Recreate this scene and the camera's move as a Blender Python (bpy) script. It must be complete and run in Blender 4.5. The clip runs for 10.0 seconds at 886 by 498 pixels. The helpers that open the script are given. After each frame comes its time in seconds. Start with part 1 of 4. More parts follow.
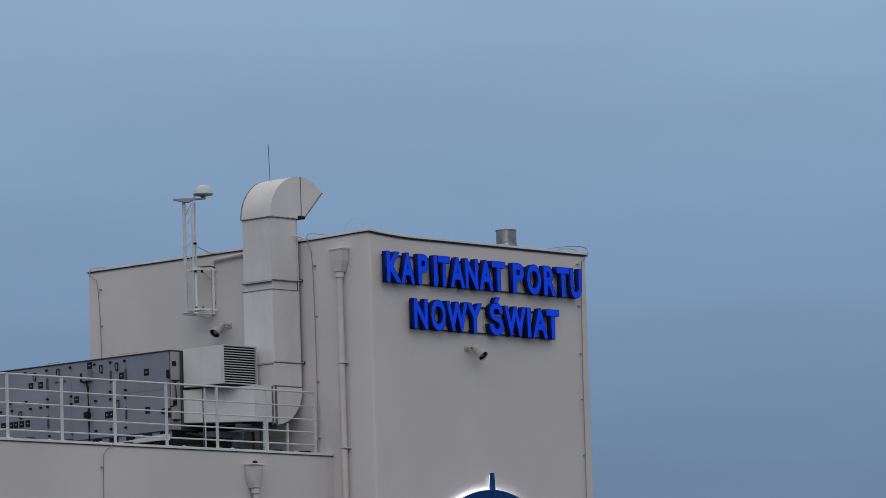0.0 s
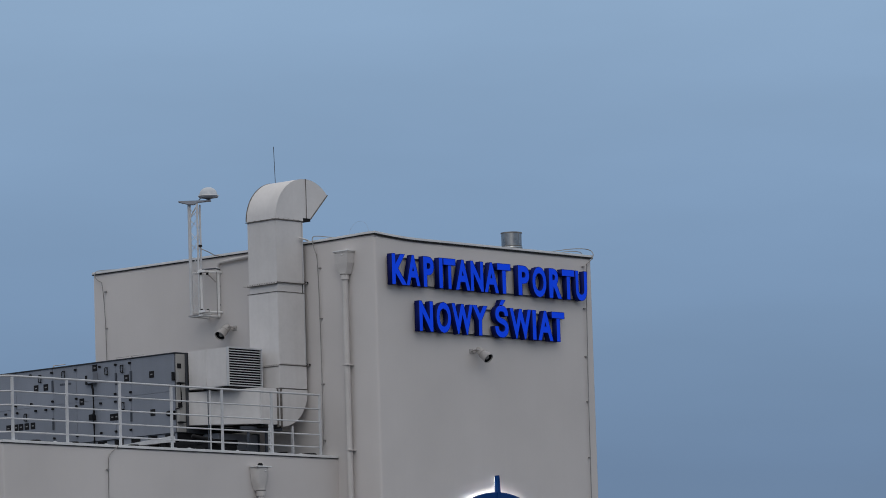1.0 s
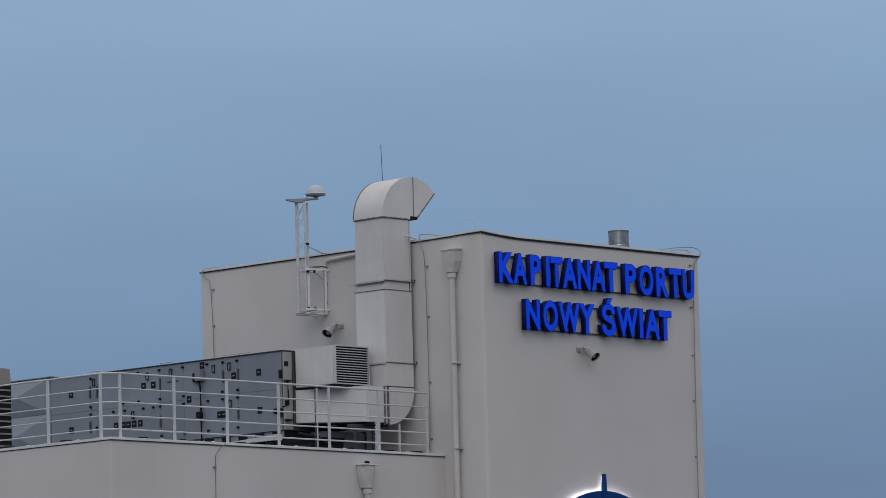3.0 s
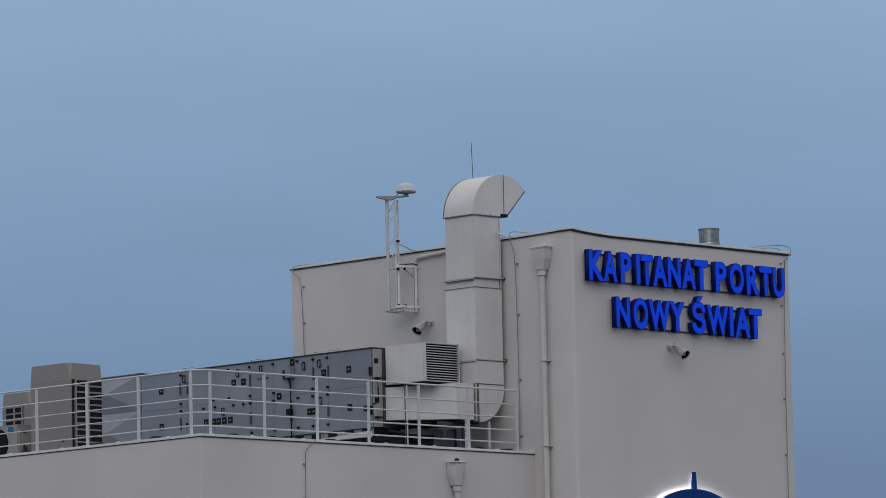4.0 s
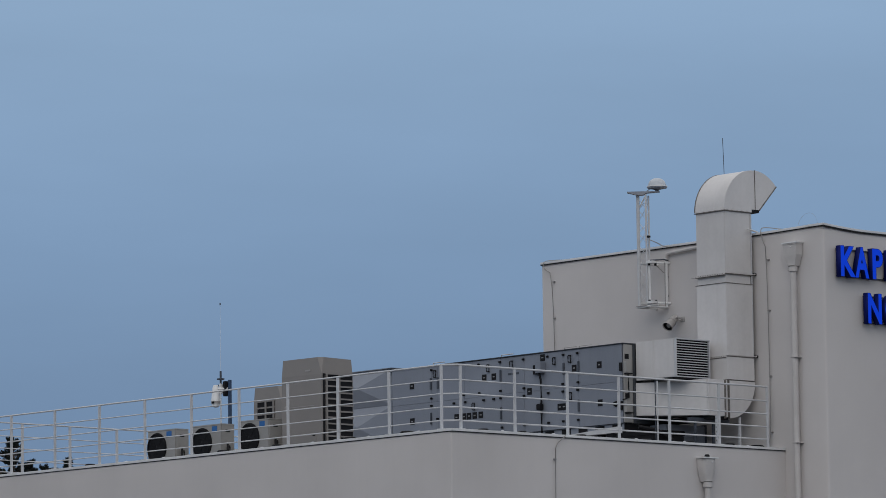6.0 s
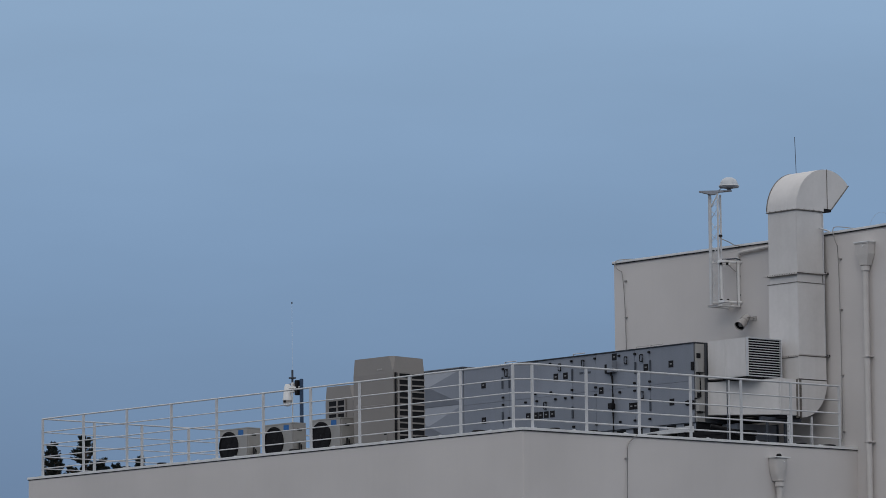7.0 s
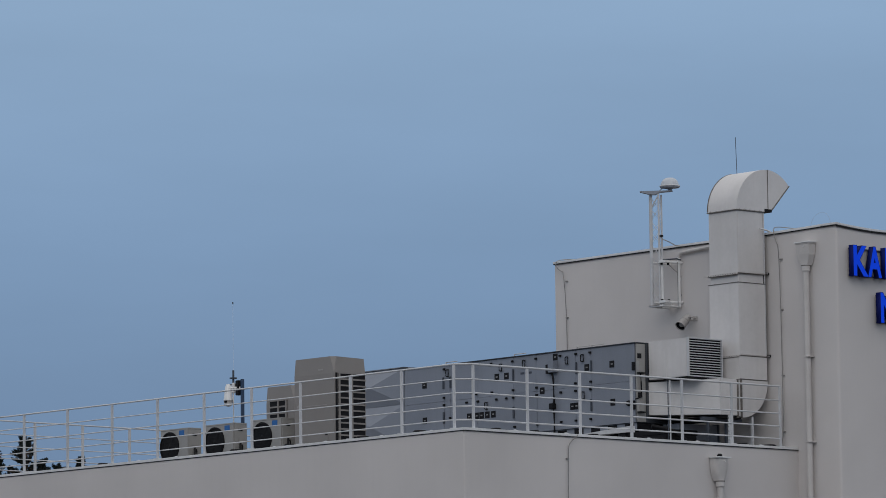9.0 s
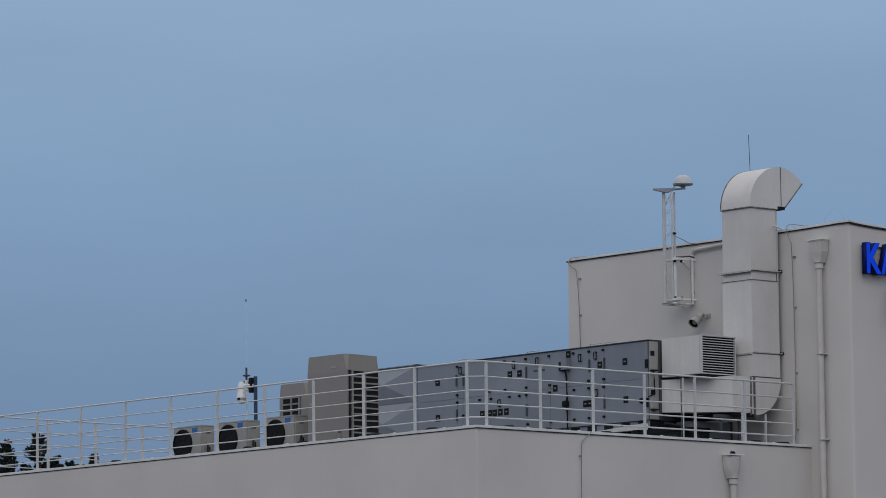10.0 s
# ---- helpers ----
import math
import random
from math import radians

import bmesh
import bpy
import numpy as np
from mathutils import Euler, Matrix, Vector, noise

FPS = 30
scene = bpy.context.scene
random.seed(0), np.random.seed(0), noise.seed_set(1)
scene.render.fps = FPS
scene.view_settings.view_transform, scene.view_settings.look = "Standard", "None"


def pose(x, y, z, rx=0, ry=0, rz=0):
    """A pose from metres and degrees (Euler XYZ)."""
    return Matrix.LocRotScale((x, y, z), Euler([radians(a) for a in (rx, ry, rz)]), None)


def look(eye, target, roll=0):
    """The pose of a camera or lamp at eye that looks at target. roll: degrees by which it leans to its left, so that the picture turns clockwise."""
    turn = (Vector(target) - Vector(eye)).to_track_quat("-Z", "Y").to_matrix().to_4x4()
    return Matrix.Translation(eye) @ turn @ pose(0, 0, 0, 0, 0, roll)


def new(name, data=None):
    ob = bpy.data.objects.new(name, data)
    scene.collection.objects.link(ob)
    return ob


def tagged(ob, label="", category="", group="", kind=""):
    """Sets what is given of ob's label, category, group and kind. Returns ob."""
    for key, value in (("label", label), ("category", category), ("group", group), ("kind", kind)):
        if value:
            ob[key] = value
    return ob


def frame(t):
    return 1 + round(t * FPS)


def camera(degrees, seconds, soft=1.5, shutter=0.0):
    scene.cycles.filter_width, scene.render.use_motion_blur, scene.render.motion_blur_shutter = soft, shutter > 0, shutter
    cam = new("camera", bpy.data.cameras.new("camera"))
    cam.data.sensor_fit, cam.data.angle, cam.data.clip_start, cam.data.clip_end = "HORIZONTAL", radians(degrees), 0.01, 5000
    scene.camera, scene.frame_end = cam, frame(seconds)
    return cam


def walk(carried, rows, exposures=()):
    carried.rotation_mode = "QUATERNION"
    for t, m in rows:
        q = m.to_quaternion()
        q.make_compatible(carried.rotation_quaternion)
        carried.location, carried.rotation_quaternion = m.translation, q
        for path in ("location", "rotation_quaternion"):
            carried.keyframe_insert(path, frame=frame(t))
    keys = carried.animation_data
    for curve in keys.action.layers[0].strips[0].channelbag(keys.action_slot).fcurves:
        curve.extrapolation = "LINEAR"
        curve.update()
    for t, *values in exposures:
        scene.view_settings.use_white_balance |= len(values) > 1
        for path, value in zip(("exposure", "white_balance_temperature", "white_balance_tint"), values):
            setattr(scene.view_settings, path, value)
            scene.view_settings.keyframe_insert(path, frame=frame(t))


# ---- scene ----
cam = camera(10.569, 10.0, soft=0.7)
EYE = (-62.54, -59.21, 1.6)
# seconds, heading, pitch and roll in degrees: a hand-held long lens that swings from one spot
ROWS = [
    (0.0, -47.450, 6.759, 1.803),
    (0.5, -47.439, 6.778, 1.778),
    (1.0, -47.388, 6.790, 1.774),
    (1.5, -47.334, 6.783, 1.813),
    (2.0, -47.047, 6.790, 1.723),
    (2.2, -46.925, 6.792, 1.690),
    (3.3, -45.750, 6.808, 1.455),
    (3.5, -45.540, 6.807, 1.410),
    (4.0, -45.011, 6.802, 1.276),
    (4.5, -44.392, 6.796, 1.156),
    (5.0, -43.656, 6.789, 1.003),
    (5.5, -42.835, 6.799, 0.904),
    (6.0, -41.990, 6.799, 0.747),
    (6.2, -41.719, 6.791, 0.670),
    (6.8, -41.120, 6.797, 0.620),
    (7.3, -41.202, 6.800, 0.610),
    (7.5, -41.324, 6.797, 0.610),
    (8.0, -41.628, 6.795, 0.666),
    (8.5, -41.815, 6.792, 0.686),
    (9.0, -41.837, 6.792, 0.700),
    (9.5, -41.747, 6.772, 0.673),
    (10.0, -41.679, 6.763, 0.672),
]
walk(cam, [(t, pose(*EYE, 0, 0, yaw) @ pose(0, 0, 0, 90 + pitch) @ pose(0, 0, 0, 0, 0, -roll)) for t, yaw, pitch, roll in ROWS],
     exposures=[(0.0, 0.0), (10.0, 0.0)])

# ---- light: an overcast evening sky and a very wide, weak sun behind the cloud ----
SUN_HEIGHT, SUN_TURN = 30.0, 227.0
world = bpy.data.worlds.new("sky")
scene.world = world
world.use_nodes = True
wn, wl = world.node_tree.nodes, world.node_tree.links
wn.clear()
w_out = wn.new("ShaderNodeOutputWorld")
w_bg = wn.new("ShaderNodeBackground")
w_sky = wn.new("ShaderNodeTexSky")
w_sky.sky_type = "NISHITA"
w_sky.sun_disc = False
w_sky.sun_elevation, w_sky.sun_rotation = radians(SUN_HEIGHT), radians(SUN_TURN)
w_co = wn.new("ShaderNodeTexCoord")
w_sep = wn.new("ShaderNodeSeparateXYZ")
w_ramp = wn.new("ShaderNodeValToRGB")
w_map = wn.new("ShaderNodeMapping")
w_map.inputs["Scale"].default_value = (5.0, 5.0, 22.0)
w_noise = wn.new("ShaderNodeTexNoise")
w_noise.inputs["Scale"].default_value = 1.6
w_noise.inputs["Detail"].default_value = 5.0
w_noise.inputs["Roughness"].default_value = 0.5
w_range = wn.new("ShaderNodeMapRange")
w_range.inputs["From Min"].default_value, w_range.inputs["From Max"].default_value = 0.3, 0.7
w_range.inputs["To Min"].default_value, w_range.inputs["To Max"].default_value = 0.95, 1.06
w_mul = wn.new("ShaderNodeMixRGB")
w_mul.blend_type = "MULTIPLY"
w_mul.inputs["Fac"].default_value = 1.0
w_add = wn.new("ShaderNodeMixRGB")
w_add.blend_type = "ADD"
w_add.inputs["Fac"].default_value = 0.009
ramp = w_ramp.color_ramp
ramp.elements[0].position, ramp.elements[0].color = 0.0, (0.075, 0.130, 0.232, 1)
ramp.elements[1].position, ramp.elements[1].color = 1.0, (0.78, 0.76, 0.74, 1)
for at, colour in ((0.07, (0.093, 0.160, 0.292, 1)), (0.118, (0.158, 0.252, 0.408, 1)), (0.172, (0.229, 0.340, 0.497, 1)), (0.42, (0.66, 0.69, 0.74, 1))):
    ramp.elements.new(at).color = colour
wl.new(w_co.outputs["Generated"], w_sep.inputs[0])
wl.new(w_sep.outputs["Z"], w_ramp.inputs["Fac"])
wl.new(w_co.outputs["Generated"], w_map.inputs["Vector"])
wl.new(w_map.outputs["Vector"], w_noise.inputs["Vector"])
wl.new(w_noise.outputs["Fac"], w_range.inputs["Value"])
wl.new(w_ramp.outputs["Color"], w_mul.inputs["Color1"])
wl.new(w_range.outputs["Result"], w_mul.inputs["Color2"])
wl.new(w_mul.outputs["Color"], w_add.inputs["Color1"])
wl.new(w_sky.outputs["Color"], w_add.inputs["Color2"])
wl.new(w_add.outputs["Color"], w_bg.inputs["Color"])
w_bg.inputs["Strength"].default_value = 1.0
wl.new(w_bg.outputs["Background"], w_out.inputs["Surface"])

sun = new("sun", bpy.data.lights.new("sun", "SUN"))
sun.data.energy, sun.data.angle, sun.data.color = 0.46, radians(40), (1.0, 0.95, 0.88)
away = Vector((math.sin(radians(SUN_TURN)) * math.cos(radians(SUN_HEIGHT)), math.cos(radians(SUN_TURN)) * math.cos(radians(SUN_HEIGHT)), math.sin(radians(SUN_HEIGHT))))
sun.matrix_world = look(away * 80, (0, 0, 0))


# ---- materials ----
def material(name, base, rough=0.6, metal=0.0, vary=0.12, size=1.2, grain=40.0, bump=0.0, streak=0.0, dirt=(0.25, 0.24, 0.22), each=0.0):
    """A surface with broad stains, fine grain, optional rain streaks and a difference from piece to piece."""
    m = bpy.data.materials.new(name)
    m.use_nodes = True
    n, l = m.node_tree.nodes, m.node_tree.links
    b = n["Principled BSDF"]
    b.inputs["Roughness"].default_value, b.inputs["Metallic"].default_value = rough, metal
    co = n.new("ShaderNodeTexCoord")
    broad = n.new("ShaderNodeTexNoise")
    broad.inputs["Scale"].default_value, broad.inputs["Detail"].default_value = size, 6.0
    fine = n.new("ShaderNodeTexNoise")
    fine.inputs["Scale"].default_value, fine.inputs["Detail"].default_value = grain, 3.0
    l.new(co.outputs["Object"], broad.inputs["Vector"])
    l.new(co.outputs["Object"], fine.inputs["Vector"])
    both = n.new("ShaderNodeMath")
    both.operation = "MULTIPLY_ADD"
    l.new(fine.outputs["Fac"], both.inputs[0])
    both.inputs[1].default_value = 0.35
    l.new(broad.outputs["Fac"], both.inputs[2])
    scale = n.new("ShaderNodeMapRange")
    scale.inputs["From Min"].default_value, scale.inputs["From Max"].default_value = 0.4, 0.95
    scale.inputs["To Min"].default_value, scale.inputs["To Max"].default_value = 1.0 - vary, 1.0 + vary * 0.6
    l.new(both.outputs[0], scale.inputs["Value"])
    mul = n.new("ShaderNodeMixRGB")
    mul.blend_type, mul.inputs["Fac"].default_value = "MULTIPLY", 1.0
    mul.inputs["Color1"].default_value = (*base, 1)
    l.new(scale.outputs["Result"], mul.inputs["Color2"])
    colour = mul.outputs["Color"]
    if each:
        info = n.new("ShaderNodeObjectInfo")
        one = n.new("ShaderNodeMapRange")
        one.inputs["To Min"].default_value, one.inputs["To Max"].default_value = 1.0 - each, 1.0 + each
        l.new(info.outputs["Random"], one.inputs["Value"])
        again = n.new("ShaderNodeMixRGB")
        again.blend_type, again.inputs["Fac"].default_value = "MULTIPLY", 1.0
        l.new(colour, again.inputs["Color1"])
        l.new(one.outputs["Result"], again.inputs["Color2"])
        colour = again.outputs["Color"]
    if streak:
        stretch = n.new("ShaderNodeMapping")
        stretch.inputs["Scale"].default_value = (5.0, 5.0, 0.22)
        rain = n.new("ShaderNodeTexNoise")
        rain.inputs["Scale"].default_value, rain.inputs["Detail"].default_value = 1.5, 6.0
        cut = n.new("ShaderNodeMapRange")
        cut.inputs["From Min"].default_value, cut.inputs["From Max"].default_value = 0.5, 0.8
        cut.inputs["To Min"].default_value, cut.inputs["To Max"].default_value = 0.0, streak
        stain = n.new("ShaderNodeMixRGB")
        stain.inputs["Color2"].default_value = (*dirt, 1)
        l.new(co.outputs["Object"], stretch.inputs["Vector"])
        l.new(stretch.outputs["Vector"], rain.inputs["Vector"])
        l.new(rain.outputs["Fac"], cut.inputs["Value"])
        l.new(cut.outputs["Result"], stain.inputs["Fac"])
        l.new(colour, stain.inputs["Color1"])
        colour = stain.outputs["Color"]
    l.new(colour, b.inputs["Base Color"])
    gloss = n.new("ShaderNodeMapRange")
    gloss.inputs["To Min"].default_value, gloss.inputs["To Max"].default_value = rough - 0.08, min(1.0, rough + 0.1)
    l.new(broad.outputs["Fac"], gloss.inputs["Value"])
    l.new(gloss.outputs["Result"], b.inputs["Roughness"])
    if bump:
        relief = n.new("ShaderNodeBump")
        relief.inputs["Strength"].default_value, relief.inputs["Distance"].default_value = bump, 0.01
        l.new(fine.outputs["Fac"], relief.inputs["Height"])
        l.new(relief.outputs["Normal"], b.inputs["Normal"])
    return m


def glowing(name, base, light, strength):
    m = material(name, base, 0.35, vary=0.06, size=3.0)
    b = m.node_tree.nodes["Principled BSDF"]
    b.inputs["Specular IOR Level"].default_value = 0.2
    b.inputs["Emission Color"].default_value, b.inputs["Emission Strength"].default_value = (*light, 1), strength
    return m


PLASTER = material("plaster", (0.595, 0.566, 0.556), 0.9, vary=0.09, size=0.5, grain=120.0, bump=0.25, streak=0.045, dirt=(0.40, 0.38, 0.36))
COPING = material("coping_metal", (0.70, 0.70, 0.70), 0.42, vary=0.15, size=2.0, streak=0.2)
# near-black for the painted shadow line below the copings
COPING_SHADE = material("coping_shadow", (0.022, 0.022, 0.024), 0.8)
GUTTER = material("painted_gutter", (0.545, 0.52, 0.508), 0.82, vary=0.1, size=4.0, streak=0.15)
WHITE = material("white_paint", (0.560, 0.568, 0.588), 0.5, vary=0.14, size=6.0, streak=0.12, each=0.05)
DUCT = material("duct_sheet", (0.610, 0.592, 0.588), 0.5, vary=0.10, size=1.6, grain=14.0, streak=0.14, dirt=(0.42, 0.40, 0.38), each=0.03)
FLANGE = material("flange_steel", (0.20, 0.185, 0.17), 0.6, 0.2, vary=0.7, size=9.0)
ZINC = material("galvanised", (0.46, 0.46, 0.45), 0.24, 0.9, vary=0.3, size=8.0, streak=0.3)
VENT = material("weathered_zinc", (0.33, 0.33, 0.33), 0.28, 0.9, vary=0.35, size=7.0, streak=0.45, dirt=(0.12, 0.12, 0.12))
PANEL = material("grey_panel", (0.213, 0.232, 0.276), 0.42, vary=0.16, size=0.9, streak=0.22, dirt=(0.15, 0.16, 0.18), each=0.06)
PANEL_EDGE = material("panel_frame", (0.05, 0.055, 0.065), 0.5)
# near-black for painted shade behind the louvre and below duct and intake
DARK = material("shade_black", (0.009, 0.009, 0.01), 0.7)
BLACK = material("black_plastic", (0.012, 0.012, 0.014), 0.6, vary=0.3, size=9.0)
SHEET = material("grey_sheet", (0.238, 0.259, 0.305), 0.45, vary=0.12, size=1.2, streak=0.15, dirt=(0.2, 0.2, 0.22))
TAG = material("white_tag", (0.22, 0.22, 0.23), 0.6)
BEIGE = material("beige_casing", (0.240, 0.222, 0.210), 0.5, vary=0.08, size=1.5, streak=0.1)
BEIGE_LIGHT = material("pale_casing", (0.320, 0.312, 0.302), 0.5, vary=0.08, size=2.5, each=0.04)
STICKER = material("blue_sticker", (0.02, 0.13, 0.38), 0.4)
ROOF = material("roof_membrane", (0.13, 0.13, 0.13), 0.9, vary=0.3, size=0.7, grain=60.0, bump=0.4)
SPEAKER = material("speaker_grey", (0.42, 0.40, 0.39), 0.5, vary=0.15, size=6.0)
HORN = material("horn_grey", (0.33, 0.31, 0.30), 0.5, vary=0.15, size=6.0)
STEEL = material("dark_steel", (0.07, 0.08, 0.10), 0.5, 0.3, vary=0.3, size=5.0)
BLUE_STEEL = material("blue_steel", (0.030, 0.060, 0.120), 0.5, vary=0.25, size=5.0)
ROD = material("conductor_rod", (0.31, 0.30, 0.29), 0.5, 0.4, vary=0.3, size=3.0)
RADOME = material("radome_plastic", (0.50, 0.53, 0.57), 0.45, vary=0.08, size=3.0)
DOME = material("dome_plastic", (0.74, 0.74, 0.74), 0.4, vary=0.08, size=3.0)
BLUE_SIDE = material("letter_side", (0.002, 0.008, 0.120), 0.6, vary=0.2, size=3.0)
BLUE_FACE = glowing("letter_face", (0.001, 0.010, 0.25), (0.0, 0.050, 0.68), 0.62)
BLUE_RIM = material("letter_rim", (0.002, 0.018, 0.26), 0.6, vary=0.2, size=3.0)
LOGO = material("logo_blue", (0.001, 0.042, 0.195), 0.5, vary=0.15, size=2.0)
for dull in (BLACK, DARK, COPING_SHADE, LOGO, BLUE_FACE, BLUE_RIM, BLUE_SIDE):
    dull.node_tree.nodes["Principled BSDF"].inputs["Specular IOR Level"].default_value = 0.15
LED = glowing("led_strip", (0.9, 0.9, 0.9), (1.0, 0.98, 0.94), 3.5)
GROUND = material("asphalt", (0.055, 0.055, 0.055), 0.9, vary=0.3, size=0.1, grain=8.0, bump=0.3)
BARK = material("bark", (0.09, 0.065, 0.05), 0.9, vary=0.3, size=4.0, bump=0.5)
LEAF = material("needles", (0.012, 0.019, 0.017), 0.8, vary=0.4, size=1.5)


# ---- tools ----
def thing(name, at, label, category, group=""):
    ob = new(name)
    ob.location = at
    ob.empty_display_size = 0.2
    return tagged(ob, label, category, group)


def part(name, bm, mat, parent=None, label="", smooth=False):
    bmesh.ops.recalc_face_normals(bm, faces=bm.faces)
    me = bpy.data.meshes.new(name)
    bm.to_mesh(me)
    bm.free()
    for m in mat if isinstance(mat, (list, tuple)) else (mat,):
        me.materials.append(m)
    if smooth:
        for p in me.polygons:
            p.use_smooth = True
        me.set_sharp_from_angle(angle=radians(35))
    ob = new(name, me)
    if parent:
        ob.parent = parent
    if label:
        tagged(ob, label)
    return ob


def box(x0, x1, y0, y1, z0, z1, bevel=0.0, bm=None):
    made = bmesh.new()
    v = [made.verts.new((x, y, z)) for x in (x0, x1) for y in (y0, y1) for z in (z0, z1)]
    for a in ((0, 1, 3, 2), (4, 6, 7, 5), (0, 4, 5, 1), (2, 3, 7, 6), (0, 2, 6, 4), (1, 5, 7, 3)):
        made.faces.new([v[i] for i in a])
    if bevel:
        bmesh.ops.bevel(made, geom=made.edges[:], offset=bevel, segments=2, affect="EDGES")
    return merge(made, bm)


def merge(made, bm):
    if bm is None:
        return made
    me = bpy.data.meshes.new("joined")
    made.to_mesh(me)
    made.free()
    bm.from_mesh(me)
    bpy.data.meshes.remove(me)
    return bm


def tube(points, r, bm=None, sides=8, closed=False):
    """A round bar along a line of points, with mitred bends."""
    made = bmesh.new()
    pts = [Vector(p) for p in points]
    rings = []
    for i, p in enumerate(pts):
        a = pts[i] - pts[i - 1] if i else pts[1] - pts[0]
        b = pts[i + 1] - pts[i] if i + 1 < len(pts) else a
        d = (a.normalized() + b.normalized()).normalized()
        widen = 1.0 / max(0.5, d.dot(a.normalized()))
        side = d.cross(Vector((0, 0, 1)))
        if side.length < 0.05:
            side = d.cross(Vector((0, 1, 0)))
        side.normalize()
        up = side.cross(d).normalized()
        rings.append([made.verts.new(p + (side * math.cos(k * math.tau / sides) * widen + up * math.sin(k * math.tau / sides)) * r) for k in range(sides)])
    for r0, r1 in zip(rings, rings[1:]):
        for k in range(sides):
            made.faces.new((r0[k], r0[(k + 1) % sides], r1[(k + 1) % sides], r1[k]))
    made.faces.new(rings[0])
    made.faces.new(rings[-1][::-1])
    return merge(made, bm)


def turned(profile, m, bm=None, sides=24, caps=True):
    """A lathe form: (radius, height) pairs turned about z, then set at the pose m."""
    made = bmesh.new()
    rings = []
    for r, z in profile:
        rings.append([made.verts.new(m @ Vector((max(r, 0.0005) * math.cos(k * math.tau / sides), max(r, 0.0005) * math.sin(k * math.tau / sides), z))) for k in range(sides)])
    for r0, r1 in zip(rings, rings[1:]):
        for k in range(sides):
            made.faces.new((r0[k], r0[(k + 1) % sides], r1[(k + 1) % sides], r1[k]))
    if caps and profile[0][0] > 0.001:
        made.faces.new(rings[0])
    if caps and profile[-1][0] > 0.001:
        made.faces.new(rings[-1][::-1])
    return merge(made, bm)


def plate(outline, axis, a, b, bm=None):
    """A flat outline drawn in the plane across axis ('x': y, z; 'y': x, z; 'z': x, y), thick from a to b."""
    def at(p, v):
        return {"x": (v, p[0], p[1]), "y": (p[0], v, p[1]), "z": (p[0], p[1], v)}[axis]
    made = bmesh.new()
    lo = [made.verts.new(at(p, a)) for p in outline]
    hi = [made.verts.new(at(p, b)) for p in outline]
    made.faces.new(lo)
    made.faces.new(hi[::-1])
    n = len(outline)
    for i in range(n):
        made.faces.new((lo[i], lo[(i + 1) % n], hi[(i + 1) % n], hi[i]))
    return merge(made, bm)


def arc(cx, cz, r, a0, a1, n):
    return [(cx + r * math.cos(radians(a0 + (a1 - a0) * i / n)), cz + r * math.sin(radians(a0 + (a1 - a0) * i / n))) for i in range(n + 1)]


# ---- the setting ----
W, L, TOP = 5.975, 7.43, 12.174          # the tower: width along x, depth along y, height
AX, AY, AN, DECK, CURB = -8.15, 1.069, 15.25, 8.05, 8.174   # the lower block

bm = bmesh.new()
R, N = 4000.0, 24
grid = [[bm.verts.new((-R + 2 * R * i / N, -R + 2 * R * j / N, 0)) for j in range(N + 1)] for i in range(N + 1)]
for i in range(N):
    for j in range(N):
        bm.faces.new((grid[i][j], grid[i + 1][j], grid[i + 1][j + 1], grid[i][j + 1]))
tagged(part("ground", bm, GROUND), "dark asphalt ground round the harbour building", "ground", kind="structure")


def wall(name, bounds, label, soften="", round_by=0.05):
    """A plain wall; soften names the outer corners ('sw', 'se') that the plasterer rounded off."""
    x0, x1, y0, y1, z0, z1 = bounds
    outline = arc(x0 + round_by, y0 + round_by, round_by, 180, 270, 6) if "sw" in soften else [(x0, y0)]
    outline += arc(x1 - round_by, y0 + round_by, round_by, 270, 360, 6) if "se" in soften else [(x1, y0)]
    outline += [(x1, y1), (x0, y1)]
    return tagged(part(name, plate(outline, "z", z0, z1), PLASTER, smooth=True), label, "wall", kind="structure")


DIP = 0.040                              # how far the south edge drops east of its corner
south = wall("wall_south", (0.0, W, 0.0, 0.3, 0.0, TOP - DIP - 0.012), "tall plain pale plaster wall that carries the blue lettering", "sw se")
part("corner_rise", plate([(0.003, TOP - DIP - 0.011), (0.90, TOP - DIP - 0.011), (0.30, TOP - 0.020), (0.003, TOP + 0.004)], "y", 0.003, 0.3), PLASTER, south)
wall("wall_west", (0.0, 0.3, 0.3, L - 0.3, 0.0, TOP - 0.012), "pale plaster wall of the tower above the lower roof")
wall("wall_east", (W - 0.3, W, 0.3, L - 0.3, 0.0, TOP - 0.012), "pale plaster wall at the back of the tower")
wall("wall_north", (0.0, W, L - 0.3, L, 0.0, TOP - 0.012), "pale plaster rear wall of the tower")
wall("wall_annex_south", (AX, -0.002, AY, AY + 0.3, 0.0, CURB - 0.006), "pale plaster wall of the lower block below the railing", "sw", 0.03)
wall("wall_annex_west", (AX, AX + 0.3, AY + 0.3, AN - 0.3, 0.0, CURB - 0.006), "long pale plaster wall of the lower block")
wall("wall_annex_north", (AX, -0.002, AN - 0.3, AN, 0.0, CURB - 0.006), "pale plaster rear wall of the lower block")
wall("wall_annex_east", (-0.3, -0.002, L + 0.003, AN - 0.3, 0.0, CURB - 0.006), "pale plaster side wall behind the tower")
tagged(part("roof_tower", box(0.303, W - 0.303, 0.303, L - 0.303, TOP - 0.35, TOP - 0.2), ROOF), "dark membrane roof of the tower", "roof", kind="structure")
